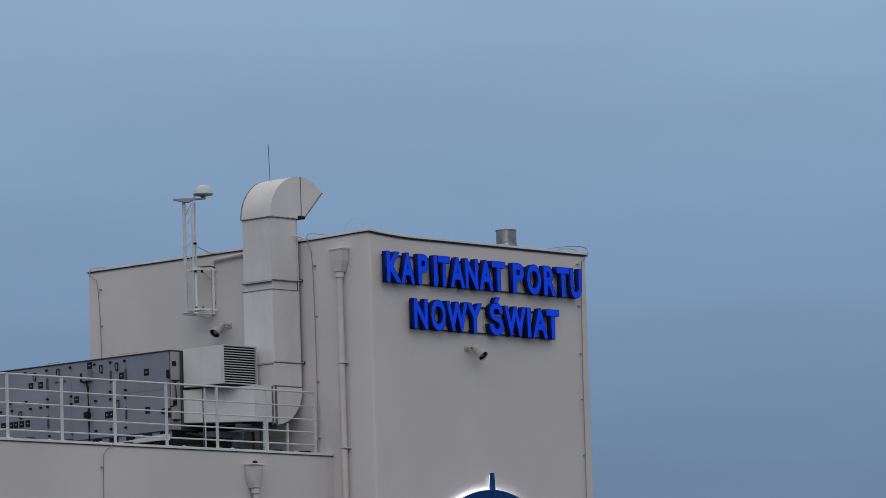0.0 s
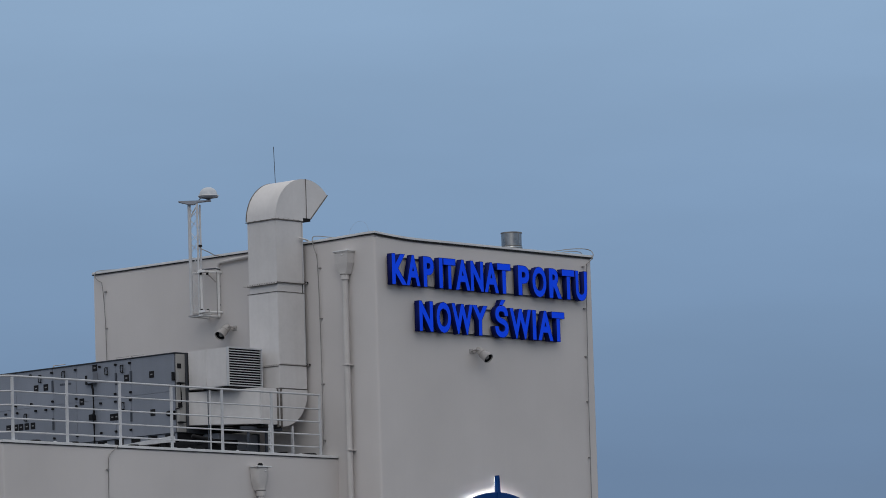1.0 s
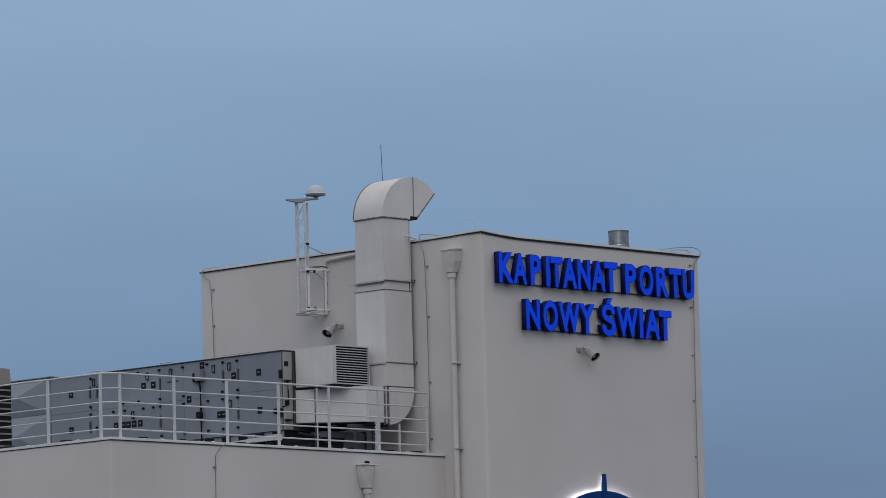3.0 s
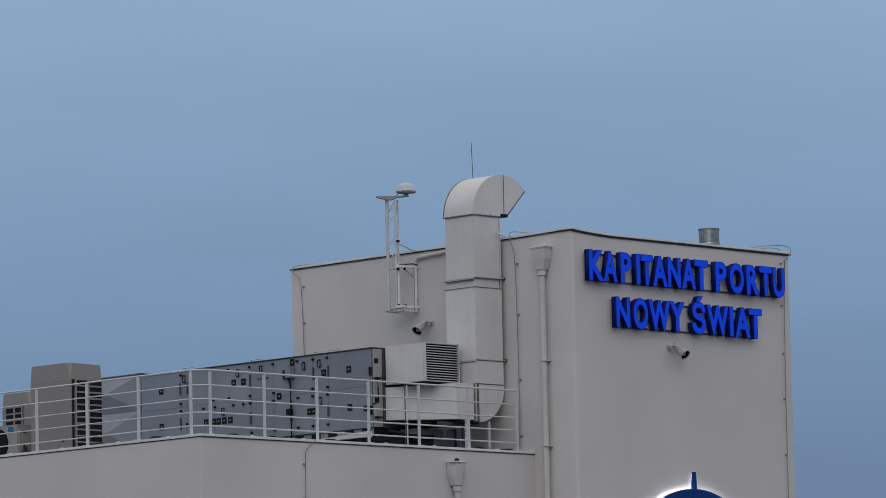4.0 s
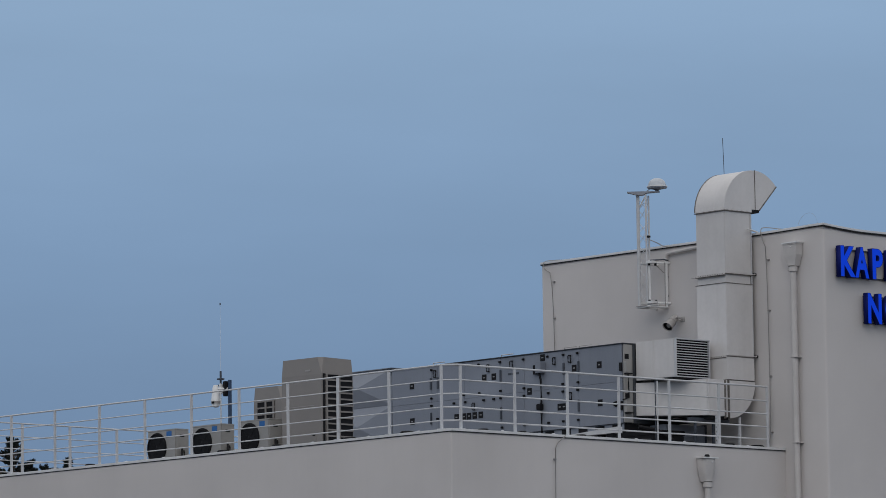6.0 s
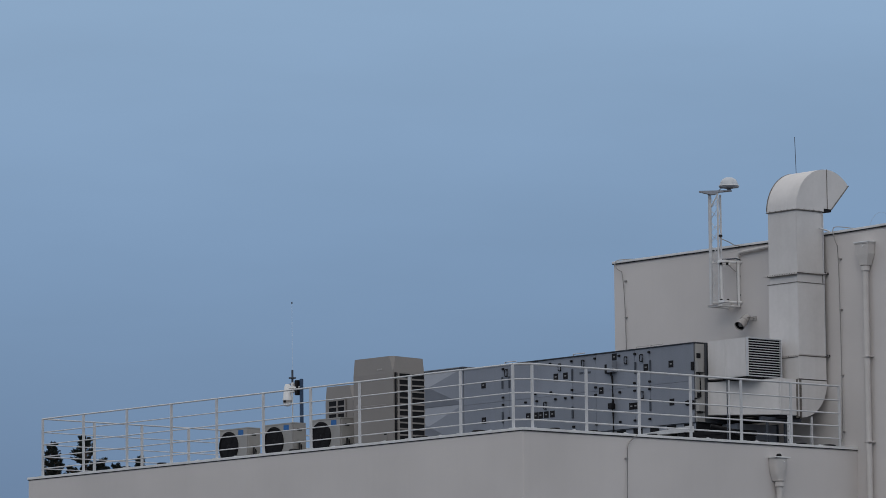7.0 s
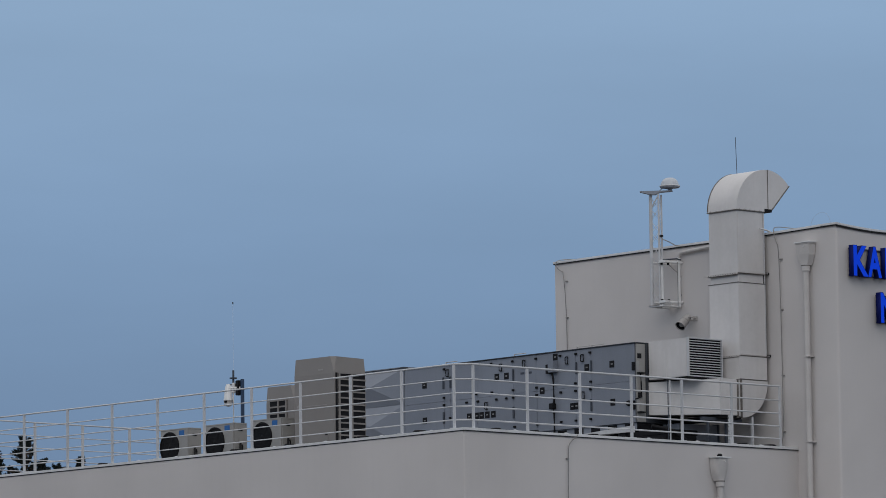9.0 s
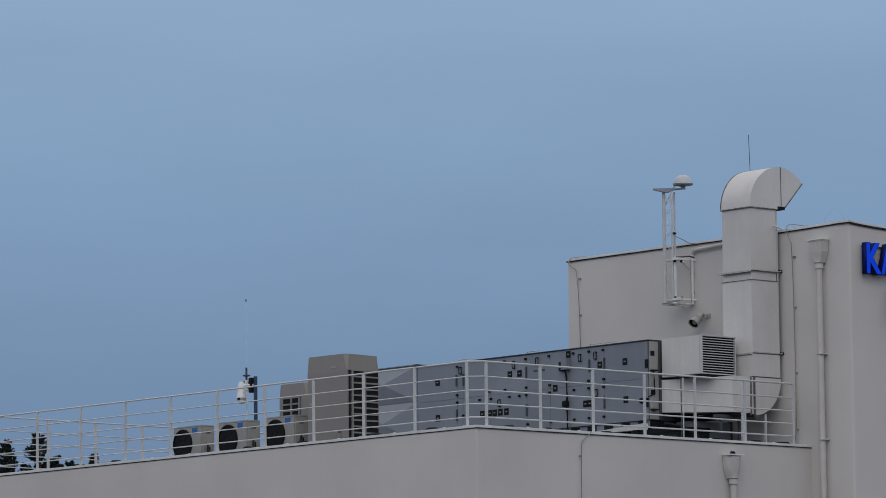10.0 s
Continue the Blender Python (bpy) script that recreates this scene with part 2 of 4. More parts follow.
tagged(part("roof_annex", box(AX + 0.303, -0.005, AY + 0.303, AN - 0.303, DECK - 0.25, DECK), ROOF), "dark membrane roof of the lower block", "roof", kind="structure")


def tipped(b, axis, start, end, lift, drop):
    """Bends a mesh along x (axis 0) or y (axis 1): lifted up to start, then falling evenly to its drop at end and past it."""
    normal = (1, 0, 0) if axis == 0 else (0, 1, 0)
    for i in range(7):
        at = [0.0, 0.0, 0.0]
        at[axis] = start + (end - start) * i / 6
        bmesh.ops.bisect_plane(b, geom=b.verts[:] + b.edges[:] + b.faces[:], plane_co=at, plane_no=normal)
    for v in b.verts:
        u = min(1.0, max(0.0, (v.co[axis] - start) / (end - start)))
        v.co.z += lift - (lift + drop) * (1.0 - (1.0 - u) ** 1.6)
    return b


def coping(name, x0, x1, y0, y1, top, out, label, wide=0.36, dip=0.0):
    """A sheet metal cap round the top of the walls, with a thin dark strip for the shadow under its edge."""
    ob = thing(name, (0, 0, 0), label, "coping")
    tagged(ob, kind="structure")
    for a, b, c, d in ((x0 - out, x1 + out, y0 - out, y0 + wide), (x0 - out, x1 + out, y1 - wide, y1 + out),
                       (x0 - out, x0 + wide, y0 + wide + 0.002, y1 - wide - 0.002), (x1 - wide, x1 + out, y0 + wide + 0.002, y1 - wide - 0.002)):
        cap = box(a, b, c, d, top - 0.011, top + 0.03, 0.004)
        if dip and c < y0:
            tipped(cap, 0, x0 - out, x0 + 1.1, 0.02, dip)
        elif dip and a < x0 and d - c > 1.0:
            tipped(cap, 1, c, c + 1.4, 0.018, 0.0)
        part("cap", cap, COPING, ob)
    t = 0.012
    for a, b, c, d in ((x0 - out + 0.004, x1 + out - 0.004, y0 - out + 0.004, y0 - out + 0.004 + t), (x0 - out + 0.004, x1 + out - 0.004, y1 + out - 0.004 - t, y1 + out - 0.004),
                       (x0 - out + 0.004, x0 - out + 0.004 + t, y0 - out + 0.02, y1 + out - 0.02), (x1 + out - 0.004 - t, x1 + out - 0.004, y0 - out + 0.02, y1 + out - 0.02)):
        south_side = b - a > 1.0 and c < y0
        # the shadow strip is made taller along the south side
        drip = box(a, b, c, d, top - (0.042 if south_side else 0.030), top - 0.0115)
        if dip and south_side:
            tipped(drip, 0, x0 - out, x0 + 1.1, 0.02, dip)
        elif dip and a < x0 and d - c > 1.0:
            tipped(drip, 1, y0 + wide, y0 + wide + 1.4, 0.018, 0.0)
        part("drip", drip, COPING_SHADE, ob)
    return ob


coping("trim_tower", 0.0, W, 0.0, L, TOP, 0.028, "grey sheet metal coping along the top of the tower", dip=DIP)
annex = thing("trim_annex", (0, 0, 0), "grey sheet metal coping along the lower roof edge", "coping")
tagged(annex, kind="structure")
for a, b, c, d in ((AX - 0.022, -0.006, AY - 0.022, AY + 0.33), (AX - 0.016, AX + 0.33, AY + 0.332, AN - 0.332), (AX - 0.022, -0.006, AN - 0.33, AN + 0.03)):
    part("cap", box(a, b, c, d, CURB - 0.005, CURB + 0.04, 0.004), COPING, annex)
# dark strips stand in for the shadow under the lower coping
for a, b, c, d in ((AX - 0.019, -0.006, AY - 0.019, AY - 0.007), (AX - 0.011, AX - 0.003, AY - 0.006, AN + 0.02)):
    part("drip", box(a, b, c, d, CURB - 0.017, CURB - 0.0055), COPING_SHADE, annex)


# ---- the railing round the lower roof ----
railing = thing("roof_railing", (-8.1, 1.17, CURB), "white painted steel railing with five bars on the lower roof edge", "railing")
RO = Vector(railing.location)
for i, z in enumerate((9.318, 9.06, 8.824, 8.592, 8.365)):
    bar = 0.018 if i == 0 else 0.0135
    for pts, thick in (([(-0.335, 1.17, z), (-7.90, 1.17, z), (-8.1, 1.36, z)], bar), ([(-8.1, 1.36, z), (-8.1, 14.88, z)], bar - 0.003), ([(-8.1, 14.88, z), (-0.9, 15.12, z)], bar - 0.004)):
        part("rail", tube([Vector(p) - RO for p in pts], thick), WHITE, railing, smooth=True)


def post(x, y, along):
    wide, thin = 0.028, 0.016
    dx, dy = (wide, thin) if along == "x" else (thin, wide)
    b = box(x - dx - RO.x, x + dx - RO.x, y - dy - RO.y, y + dy - RO.y, 0.042, 9.31 - CURB, 0.006)
    ob = part("post", b, WHITE, railing)
    part("foot_plate", box(x - 0.06 - RO.x, x + 0.06 - RO.x, y - 0.06 - RO.y, y + 0.06 - RO.y, 0.04, 0.052, 0.003), WHITE, ob)


for x in (-7.833, -6.575, -5.325, -4.080, -2.835, -1.585, -0.344):
    post(x, 1.17, "x")
for i in range(10):
    post(-8.1, 1.362 + 1.3555 * i, "y")
post(-8.1, 14.86, "y")
for i in range(5):
    post(-6.82 + 1.19 * i, 14.925 + 0.040 * i, "x")


# ---- the blue lettering ----
def letter_mesh(text):
    cu = bpy.data.curves.new("glyph", "FONT")
    cu.body, cu.size, cu.extrude, cu.offset = text, 1.0, 0.1, 0.041
    cu.resolution_u = 4
    ob = new("glyph", cu)
    me = bpy.data.meshes.new_from_object(ob.evaluated_get(bpy.context.evaluated_depsgraph_get()))
    bpy.data.objects.remove(ob)
    bpy.data.curves.remove(cu)
    return me


def extent(me):
    xs = [v.co.x for v in me.vertices]
    ys = [v.co.y for v in me.vertices]
    return min(xs), max(xs), min(ys), max(ys)


def lettering(letters, z0, z1, face, back, label):
    """A row of built-up letters: (character, left edge, right edge), each a deep can with a lit face inside a darker rim."""
    x0, x1 = letters[0][1], letters[-1][2]
    sign = thing("sign_lettering", (x0, face, z0), label, "sign", "blue lettering on the tower")
    _, _, cy0, cy1 = extent(letter_mesh("I"))
    kz = (z1 - z0) / (cy1 - cy0)
    for ch, left, right in letters:
        me = letter_mesh(ch)
        lx0, lx1, _, _ = extent(me)
        kx = (right - left) / (lx1 - lx0)
        for v in me.vertices:
            x, y, z = v.co
            over = max(0.0, y - cy1 - 0.02) * 0.28
            v.co = ((x - lx0) * kx + left - x0, (0.1 - z) / 0.2 * (back - face), (y - over - cy0) * kz)
        for m in (BLUE_SIDE, BLUE_FACE, BLUE_RIM):
            me.materials.append(m)
        can = bmesh.new()
        can.from_mesh(me)
        bmesh.ops.remove_doubles(can, verts=can.verts, dist=0.0004)
        bmesh.ops.recalc_face_normals(can, faces=can.faces)
        front = [f for f in can.faces if abs(f.normal.y) > 0.9 and f.calc_center_median().y < 0.01]
        for f in can.faces:
            f.material_index = 0
        for f in front:
            f.material_index = 1
        for f in bmesh.ops.inset_region(can, faces=front, thickness=0.009, depth=-0.003, use_even_offset=False)["faces"]:
            f.material_index = 2
        can.to_mesh(me)
        can.free()
        me.name = "letter"
        ob = new("letter", me)
        ob.parent = sign
        mid = (left + right) / 2 - x0
        for dz in (0.06, z1 - z0 - 0.06):
            part("stand_off", tube([(mid, back - face - 0.004, dz), (mid, -face, dz)], 0.012), STEEL, ob)
    for dz in (0.03, z1 - z0 - 0.05):
        part("mounting_rail", box(0.05, x1 - x0 - 0.05, -face - 0.035, -face - 0.001, dz - 0.010, dz + 0.010), STEEL, sign)
    return sign


UPPER = [("K", 0.251, 0.652), ("A", 0.630, 1.002), ("P", 1.087, 1.375), ("I", 1.508, 1.612), ("T", 1.632, 1.961), ("A", 1.953, 2.353), ("N", 2.364, 2.715), ("A", 2.740, 3.135), ("T", 3.100, 3.471),
         ("P", 3.675, 3.995), ("O", 4.070, 4.474), ("R", 4.544, 4.905), ("T", 4.915, 5.274), ("U", 5.300, 5.630)]
LOWER = [("N", 0.942, 1.315), ("O", 1.400, 1.800), ("W", 1.820, 2.400), ("Y", 2.385, 2.797), ("\u015a", 2.982, 3.370), ("W", 3.410, 4.010), ("I", 4.040, 4.145), ("A", 4.190, 4.620), ("T", 4.585, 4.948)]
lettering(UPPER, 11.252, 11.818, -0.176, -0.06, "upper row of glowing blue capital letters on the plaster wall")
lettering(LOWER, 10.436, 10.998, -0.176, -0.06, "lower row of glowing blue capital letters on the plaster wall")

# the round emblem lower on the same wall, lit from behind
emblem = thing("round_emblem", (3.0, -0.125, 5.56), "dark blue ring emblem with a pointed needle and white back light", "sign")
bm = bmesh.new()
n = 96
for y in (0.0, 0.065):
    for r in (2.0, 1.80):
        for k in range(n):
            bm.verts.new((r * math.cos(k * math.tau / n), y, r * math.sin(k * math.tau / n)))
bm.verts.ensure_lookup_table()
for k in range(n):
    j = (k + 1) % n
    for a, b in ((0, n), (n, 3 * n), (3 * n, 2 * n), (2 * n, 0)):
        bm.faces.new((bm.verts[a + k], bm.verts[a + j], bm.verts[b + j], bm.verts[b + k]))
part("ring", bm, LOGO, emblem)
part("needle", plate([(-0.075, 1.5), (0.075, 1.5), (0.021, 2.31), (-0.021, 2.31)], "y", -0.012, 0.066), LOGO, emblem)
bm = bmesh.new()
for k in range(n):
    a0, a1 = k * math.tau / n, (k + 1) * math.tau / n
    q = [bm.verts.new((r * math.cos(a), y, r * math.sin(a))) for r, a, y in ((1.915, a0, 0.08), (1.985, a0, 0.08), (1.985, a1, 0.08), (1.915, a1, 0.08))]
    bm.faces.new(q)
bmesh.ops.solidify(bm, geom=bm.faces[:], thickness=0.01)
part("back_light", bm, LED, emblem, "white strip light behind the ring")
part("back_light", plate([(-0.012, 2.0), (0.012, 2.0), (0.002, 2.28), (-0.002, 2.28)], "y", 0.082, 0.090), LED, emblem, "white strip light behind the needle")


# ---- rain-water goods ----
def hopper(name, at, turn, low, label, cup=False):
    ob = thing(name, at, label, "downpipe", "rainwater downpipes")
    ob.rotation_euler = (0, 0, radians(turn))
    b = bmesh.new()
    if cup:
        secs = [(0.0, 0.168, 0.19), (-0.10, 0.165, 0.187), (-0.19, 0.158, 0.182), (-0.27, 0.145, 0.173), (-0.34, 0.122, 0.163), (-0.40, 0.094, 0.152), (-0.42, 0.088, 0.15)]
        rings = [[b.verts.new((w * math.copysign(abs(math.cos(a)) ** 0.55, math.cos(a)), -0.012 - (f0 - 0.012) * math.sin(a) ** 0.55, z)) for a in (math.pi * k / 14 for k in range(15))] for z, w, f0 in secs]
    else:
        secs = [(0.0, 0.175, 0.015, 0.20), (-0.03, 0.175, 0.015, 0.20), (-0.031, 0.165, 0.015, 0.19), (-0.22, 0.155, 0.015, 0.18), (-0.42, 0.085, 0.02, 0.15)]
        rings = [[b.verts.new(p) for p in ((-w, -n0, z), (w, -n0, z), (w, -f0, z), (-w, -f0, z))] for z, w, n0, f0 in secs]
    for r0, r1 in zip(rings, rings[1:]):
        for k in range(len(r0)):
            b.faces.new((r0[k], r0[(k + 1) % len(r0)], r1[(k + 1) % len(r0)], r1[k]))
    b.faces.new(rings[0])
    b.faces.new(rings[-1][::-1])
    part("hopper_head", b, GUTTER, ob, smooth=cup)
    part("screw_cap", box(0.02, 0.05, -0.205, -0.186, -0.085, -0.065, 0.004), DOME, ob)
    part("neck_joint", tube([(0, -0.10, -0.415), (0, -0.10, -0.432)], 0.086, sides=16), FLANGE, ob, smooth=True)
    part("rim", box(-0.187, 0.187, -0.212, -0.008, -0.012, 0.012, 0.004), COPING, ob)
    part("pipe", tube([(0, -0.10, -0.42), (0, -0.10, low - at[2])], 0.058, sides=16), GUTTER, ob, smooth=True)
    part("socket", tube([(0, -0.10, -0.40), (0, -0.10, -0.52)], 0.082, sides=16), GUTTER, ob, smooth=True)
    z = -2.08
    while at[2] + z > low + 0.2:
        part("pipe_clip", box(-0.074, 0.088, -0.168, -0.0, z - 0.009, z + 0.009, 0.003), GUTTER, ob)
        z -= 1.55
    return ob


hopper("downpipe", (0.0, 0.68, 11.912), -90, 0.2, "pale rainwater hopper and downpipe on the tower wall")
hopper("downpipe", (-2.11, AY, 7.94), 0, 0.2, "pale rounded rainwater hopper and downpipe below the railing", cup=True)
part("outlet_plug", turned([(0.045, 0), (0.05, 0.03), (0.03, 0.055), (0.0, 0.06)], pose(-2.11, AY - 0.10, 7.952), sides=12), BLACK)
tagged(bpy.data.objects["outlet_plug"], "small black outlet plug on the rainwater hopper", "outlet plug")


# ---- lightning conductors ----
def eased(points, times=2):
    """Rounds off the bends of a line, corner by corner; its ends stay."""
    for _ in range(times):
        pts = [Vector(p) for p in points]
        out = [pts[0]]
        for p, q in zip(pts, pts[1:]):
            out += [p.lerp(q, 0.25), p.lerp(q, 0.75)]
        points = out + [pts[-1]]
    return points


def conductor(points, label, clips, r=0.0085, mat=None, out=(0, 0, 0)):
    o = Vector(points[-1])
    ob = thing("lightning_conductor", o, label, "conductor", "lightning conductors")
    part("rod", tube([p - o for p in eased(points)], r, sides=6), mat or ROD, ob, smooth=True)
    for c in clips:
        c = Vector(c) - o
        part("clip", box(c.x - 0.024, c.x + 0.024, c.y - 0.024, c.y + 0.024, c.z - 0.011, c.z + 0.010), mat or ROD, ob)
    return ob


WR = "thin grey lightning rod clipped to the plaster wall"
conductor([(0.45, 0.9, 12.2), (0.25, 1.25, 12.245), (0.1, 1.52, 12.30), (-0.06, 1.54, 12.27), (-0.07, 1.46, 12.02), (-0.04, 1.40, 11.88), (-0.04, 1.375, 8.55), (-0.06, 1.42, 8.25)], WR,
          [(-0.02, 1.38, z) for z in (11.68, 10.75, 9.55, 8.52)])
conductor([(0.3, 6.6, 12.2), (0.1, 7.3, 12.25), (-0.06, 7.36, 12.2), (-0.07, 7.30, 12.05), (-0.03, 7.09, 11.95), (-0.03, 7.085, 8.2)], WR, [(-0.015, 7.09, z) for z in (11.8, 11.1, 10.2)])
conductor([(5.0, 0.12, 12.19), (5.5, 0.05, 12.27), (5.93, 0.02, 12.29), (5.99, -0.06, 12.2), (5.93, -0.06, 12.08), (5.72, -0.03, 11.93), (5.705, -0.03, 0.3)], WR, [(5.71, -0.015, z) for z in (11.93, 11.13, 10.22, 9.36, 8.30)])
conductor([(-5.2, 1.3, 8.19), (-5.5, 1.05, 8.215), (-5.56, 1.0, 8.17), (-5.72, 1.03, 8.06), (-5.765, 1.04, 7.9), (-5.765, 1.04, 0.3)], WR, [(-5.765, 1.05, z) for z in (7.78, 6.9)])
conductor([(5.3, 0.3, 12.17), (5.45, 0.15, 12.23), (5.8, 0.12, 12.24), (5.85, 0.1, 12.17)], "bent grey lightning rod on the roof edge", [])
conductor([(0.12, 0.76, 12.16), (0.12, 0.73, 12.32), (0.12, 0.60, 12.44), (0.12, 0.44, 12.47), (0.12, 0.30, 12.40), (0.12, 0.22, 12.17)], "thin bent rod loop on the roof edge", [], r=0.0014)
conductor([(-0.27, 1.66, 12.255), (-0.16, 1.66, 12.245), (0.0, 1.66, 12.215)], "short pale arm at the roof edge beside the duct", [], r=0.015, mat=DUCT)

# ---- roof vent, whip aerial ----
vent = thing("roof_vent", (4.413, 0.62, TOP - 0.21), "shiny galvanised round roof vent on the tower", "roof vent")
part("pipe", tube([(0, 0, 0.0), (0, 0, 0.40)], 0.120, sides=24), BLACK, vent, smooth=True)
part("cowl", turned([(0.17, 0.292), (0.193, 0.292), (0.193, 0.585), (0.186, 0.585), (0.182, 0.45), (0.0, 0.45)], pose(0, 0, 0), sides=32), VENT, vent, smooth=True)
part("base_collar", turned([(0.192, 0.282), (0.203, 0.284), (0.206, 0.300), (0.203, 0.318), (0.193, 0.322)], pose(0, 0, 0), sides=32), ZINC, vent, smooth=True)
part("band", turned([(0.194, 0.325), (0.199, 0.327), (0.199, 0.334), (0.194, 0.336)], pose(0, 0, 0), sides=32), FLANGE, vent, smooth=True)
part("rim", turned([(0.194, 0.570), (0.202, 0.572), (0.202, 0.594), (0.186, 0.597), (0.186, 0.57)], pose(0, 0, 0), sides=32), FLANGE, vent, smooth=True)
part("seam", box(-0.006, 0.006, -0.199, -0.190, 0.33, 0.57), ZINC, vent)
whip = thing("whip_aerial", (0.15, 2.62, 12.17), "thin dark whip aerial standing behind the duct", "aerial")
part("mount", tube([(0, 0, 0), (0, 0, 0.25)], 0.02), STEEL, whip)
part("rod", tube([(0, 0, 0.25), (-0.01, 0.0, 1.2), (-0.035, 0.0, 1.91)], 0.006, sides=6), STEEL, whip, smooth=True)

# ---- the big sheet metal duct on the tower wall ----
DX0, DX1, DY0, DY1 = -0.775, -0.10, 1.735, 2.475
duct = thing("ventilation_duct", (DX0, DY0, DECK), "large pale sheet metal ventilation duct with a curved hood", "duct")
DO = Vector(duct.location)


def dpart(name, b, mat, label="", smooth=False):
    for v in b.verts:
        v.co -= DO
    return part(name, b, mat, duct, label, smooth)


dpart("upper_shaft", box(DX0, DX1, DY0, DY1, 11.415, 12.57, 0.008), DUCT)
dpart("collar", box(DX0 + 0.012, DX1 - 0.012, DY0 + 0.012, DY1 - 0.012, 11.245, 11.415, 0.004), DUCT)
dpart("lower_shaft", box(DX0 - 0.015, DX1, DY0 - 0.015, DY1, 9.905, 11.245, 0.008), DUCT)
dpart("lower_collar", box(DX0 - 0.03, DX1 + 0.01, DY0 - 0.02, DY1, 9.47, 9.90, 0.006), DUCT)
# the hood: half a round bend with a slanting open mouth
HX, HZ, HR = 0.0, 12.58, 0.785
bend = arc(HX, HZ, HR, 180, 88, 12)
dpart("hood", plate(bend + [(HX + 0.03, HZ + 0.05), (HX - 0.07, HZ)], "y", DY0, DY1), DUCT, smooth=True)
nose = arc(HX, HZ, HR + 0.004, 88, 42, 7)
dpart("hood_mouth", plate([(HX + 0.03, HZ + 0.06)] + nose + [(HX + 0.125, HZ + 0.06)], "y", DY0 - 0.004, DY1 + 0.004), DUCT, smooth=True)
dpart("hood_lip", box(HX - 0.06, HX + 0.125, DY0 - 0.008, DY1, HZ + 0.005, HZ + 0.058), DARK)
dpart("mouth_grille", plate([(HX + 0.122, HZ + 0.06), (HX + 0.14, HZ + 0.045), (HX + 0.605, HZ + 0.525), (HX + 0.585, HZ + 0.535)], "y", DY0 - 0.012, DY1 + 0.01), FLANGE)
dpart("seam_band", plate([(HX + 0.024, HZ + 0.06), (HX + 0.033, HZ + 0.06), (HX + 0.033, HZ + HR + 0.006), (HX + 0.024, HZ + HR + 0.006)], "y", DY0 - 0.012, DY0 - 0.004), FLANGE)
# flanges and their bolts
for z, t in ((12.575, 0.008), (11.415, 0.007), (11.245, 0.006), (9.90, 0.008), (9.475, 0.006)):
    dpart("flange", box(DX0 - 0.026, DX1 + 0.010, DY0 - 0.026, DY1 + 0.02, z - t, z + t, 0.002), FLANGE)
for i in range(5):
    y = DY0 + 0.07 + i * 0.15
    dpart("bolt", box(DX0 - 0.030, DX0 - 0.006, y - 0.018, y + 0.018, 12.588, 12.604), DUCT)
    x = DX0 + 0.07 + i * 0.13
    dpart("bolt", box(x - 0.018, x + 0.018, DY0 - 0.030, DY0 - 0.006, 12.588, 12.604), DUCT)
for z in (11.44, 9.93):
    rail = dpart("perforated_rail", box(DX0 - 0.052, DX0 - 0.027, DY0 - 0.02, DY1 + 0.10, z - 0.050, z - 0.016, 0.002), GUTTER)
    for i in range(12):
        y = DY0 + 0.03 + i * 0.062
        dpart("slot", box(DX0 - 0.055, DX0 - 0.0515, y - 0.012, y + 0.012, z - 0.039, z - 0.028), FLANGE)
    # dark strip drawn for the shadow gap under the rail
    dpart("rail_shade", box(DX0 - 0.040, DX0 - 0.016, DY0, DY1, z - 0.060, z - 0.051), FLANGE)
    dpart("wall_bracket", tube([(DX1, DY0 - 0.01, z), (-0.0, DY0 - 0.01, z)], 0.010), DUCT)
    for x in (-0.075, -0.012):
        dpart("nut", box(x - 0.014, x + 0.014, DY0 - 0.035, DY0 + 0.005, z - 0.022, z + 0.022, 0.004), BLACK)
    dpart("brace", box(DX0, DX1 + 0.06, DY0 - 0.045, DY0 - 0.034, z - 0.012, z - 0.002), GUTTER)
# a dark strip added for the shade in the gap between the duct and the wall, and the pale folded edge in front of it
dpart("gap_shade", box(DX1 + 0.003, DX1 + 0.040, DY0 + 0.012, DY1 - 0.05, 9.50, 12.10), BLACK)
dpart("folded_edge", box(DX1 - 0.016, DX1 + 0.002, DY0 - 0.022, DY0 - 0.006, 9.92, 12.55), WHITE)
dpart("hood_edge", plate(arc(HX, HZ, HR + 0.006, 179, 100, 14) + arc(HX, HZ, HR - 0.012, 100, 179, 14), "y", DY1 + 0.001, DY1 + 0.022), FLANGE)
# the bend at the foot and the run towards the air handling unit
EZ, ER = 9.46, DX1 - DX0 + 0.01
dpart("foot_bend", plate([(DX0, EZ)] + arc(DX0, EZ, ER + 0.005, 0, -90, 14), "y", DY0 - 0.02, DY1), DUCT, smooth=True)
LX = -1.30
bm = bmesh.new()
ring0 = [bm.verts.new(p) for p in ((DX0 - 0.07, DY0 - 0.02, 8.80), (LX, DY0 - 0.02, 8.80), (-1.78, 3.12, 8.86), (DX0 - 0.07, 3.12, 8.86))]
ring1 = [bm.verts.new((v.co.x, v.co.y, 9.46)) for v in ring0]
for k in range(4):
    bm.faces.new((ring0[k], ring0[(k + 1) % 4], ring1[(k + 1) % 4], ring1[k]))
bm.faces.new(ring0)
bm.faces.new(ring1[::-1])
bmesh.ops.bevel(bm, geom=bm.edges[:], offset=0.008, segments=2, affect="EDGES")
dpart("foot_run", bm, DUCT)
dpart("run_collar", box(DX0 - 0.07, DX0 - 0.002, DY0 - 0.008, DY1, 8.79, 9.46), DUCT)
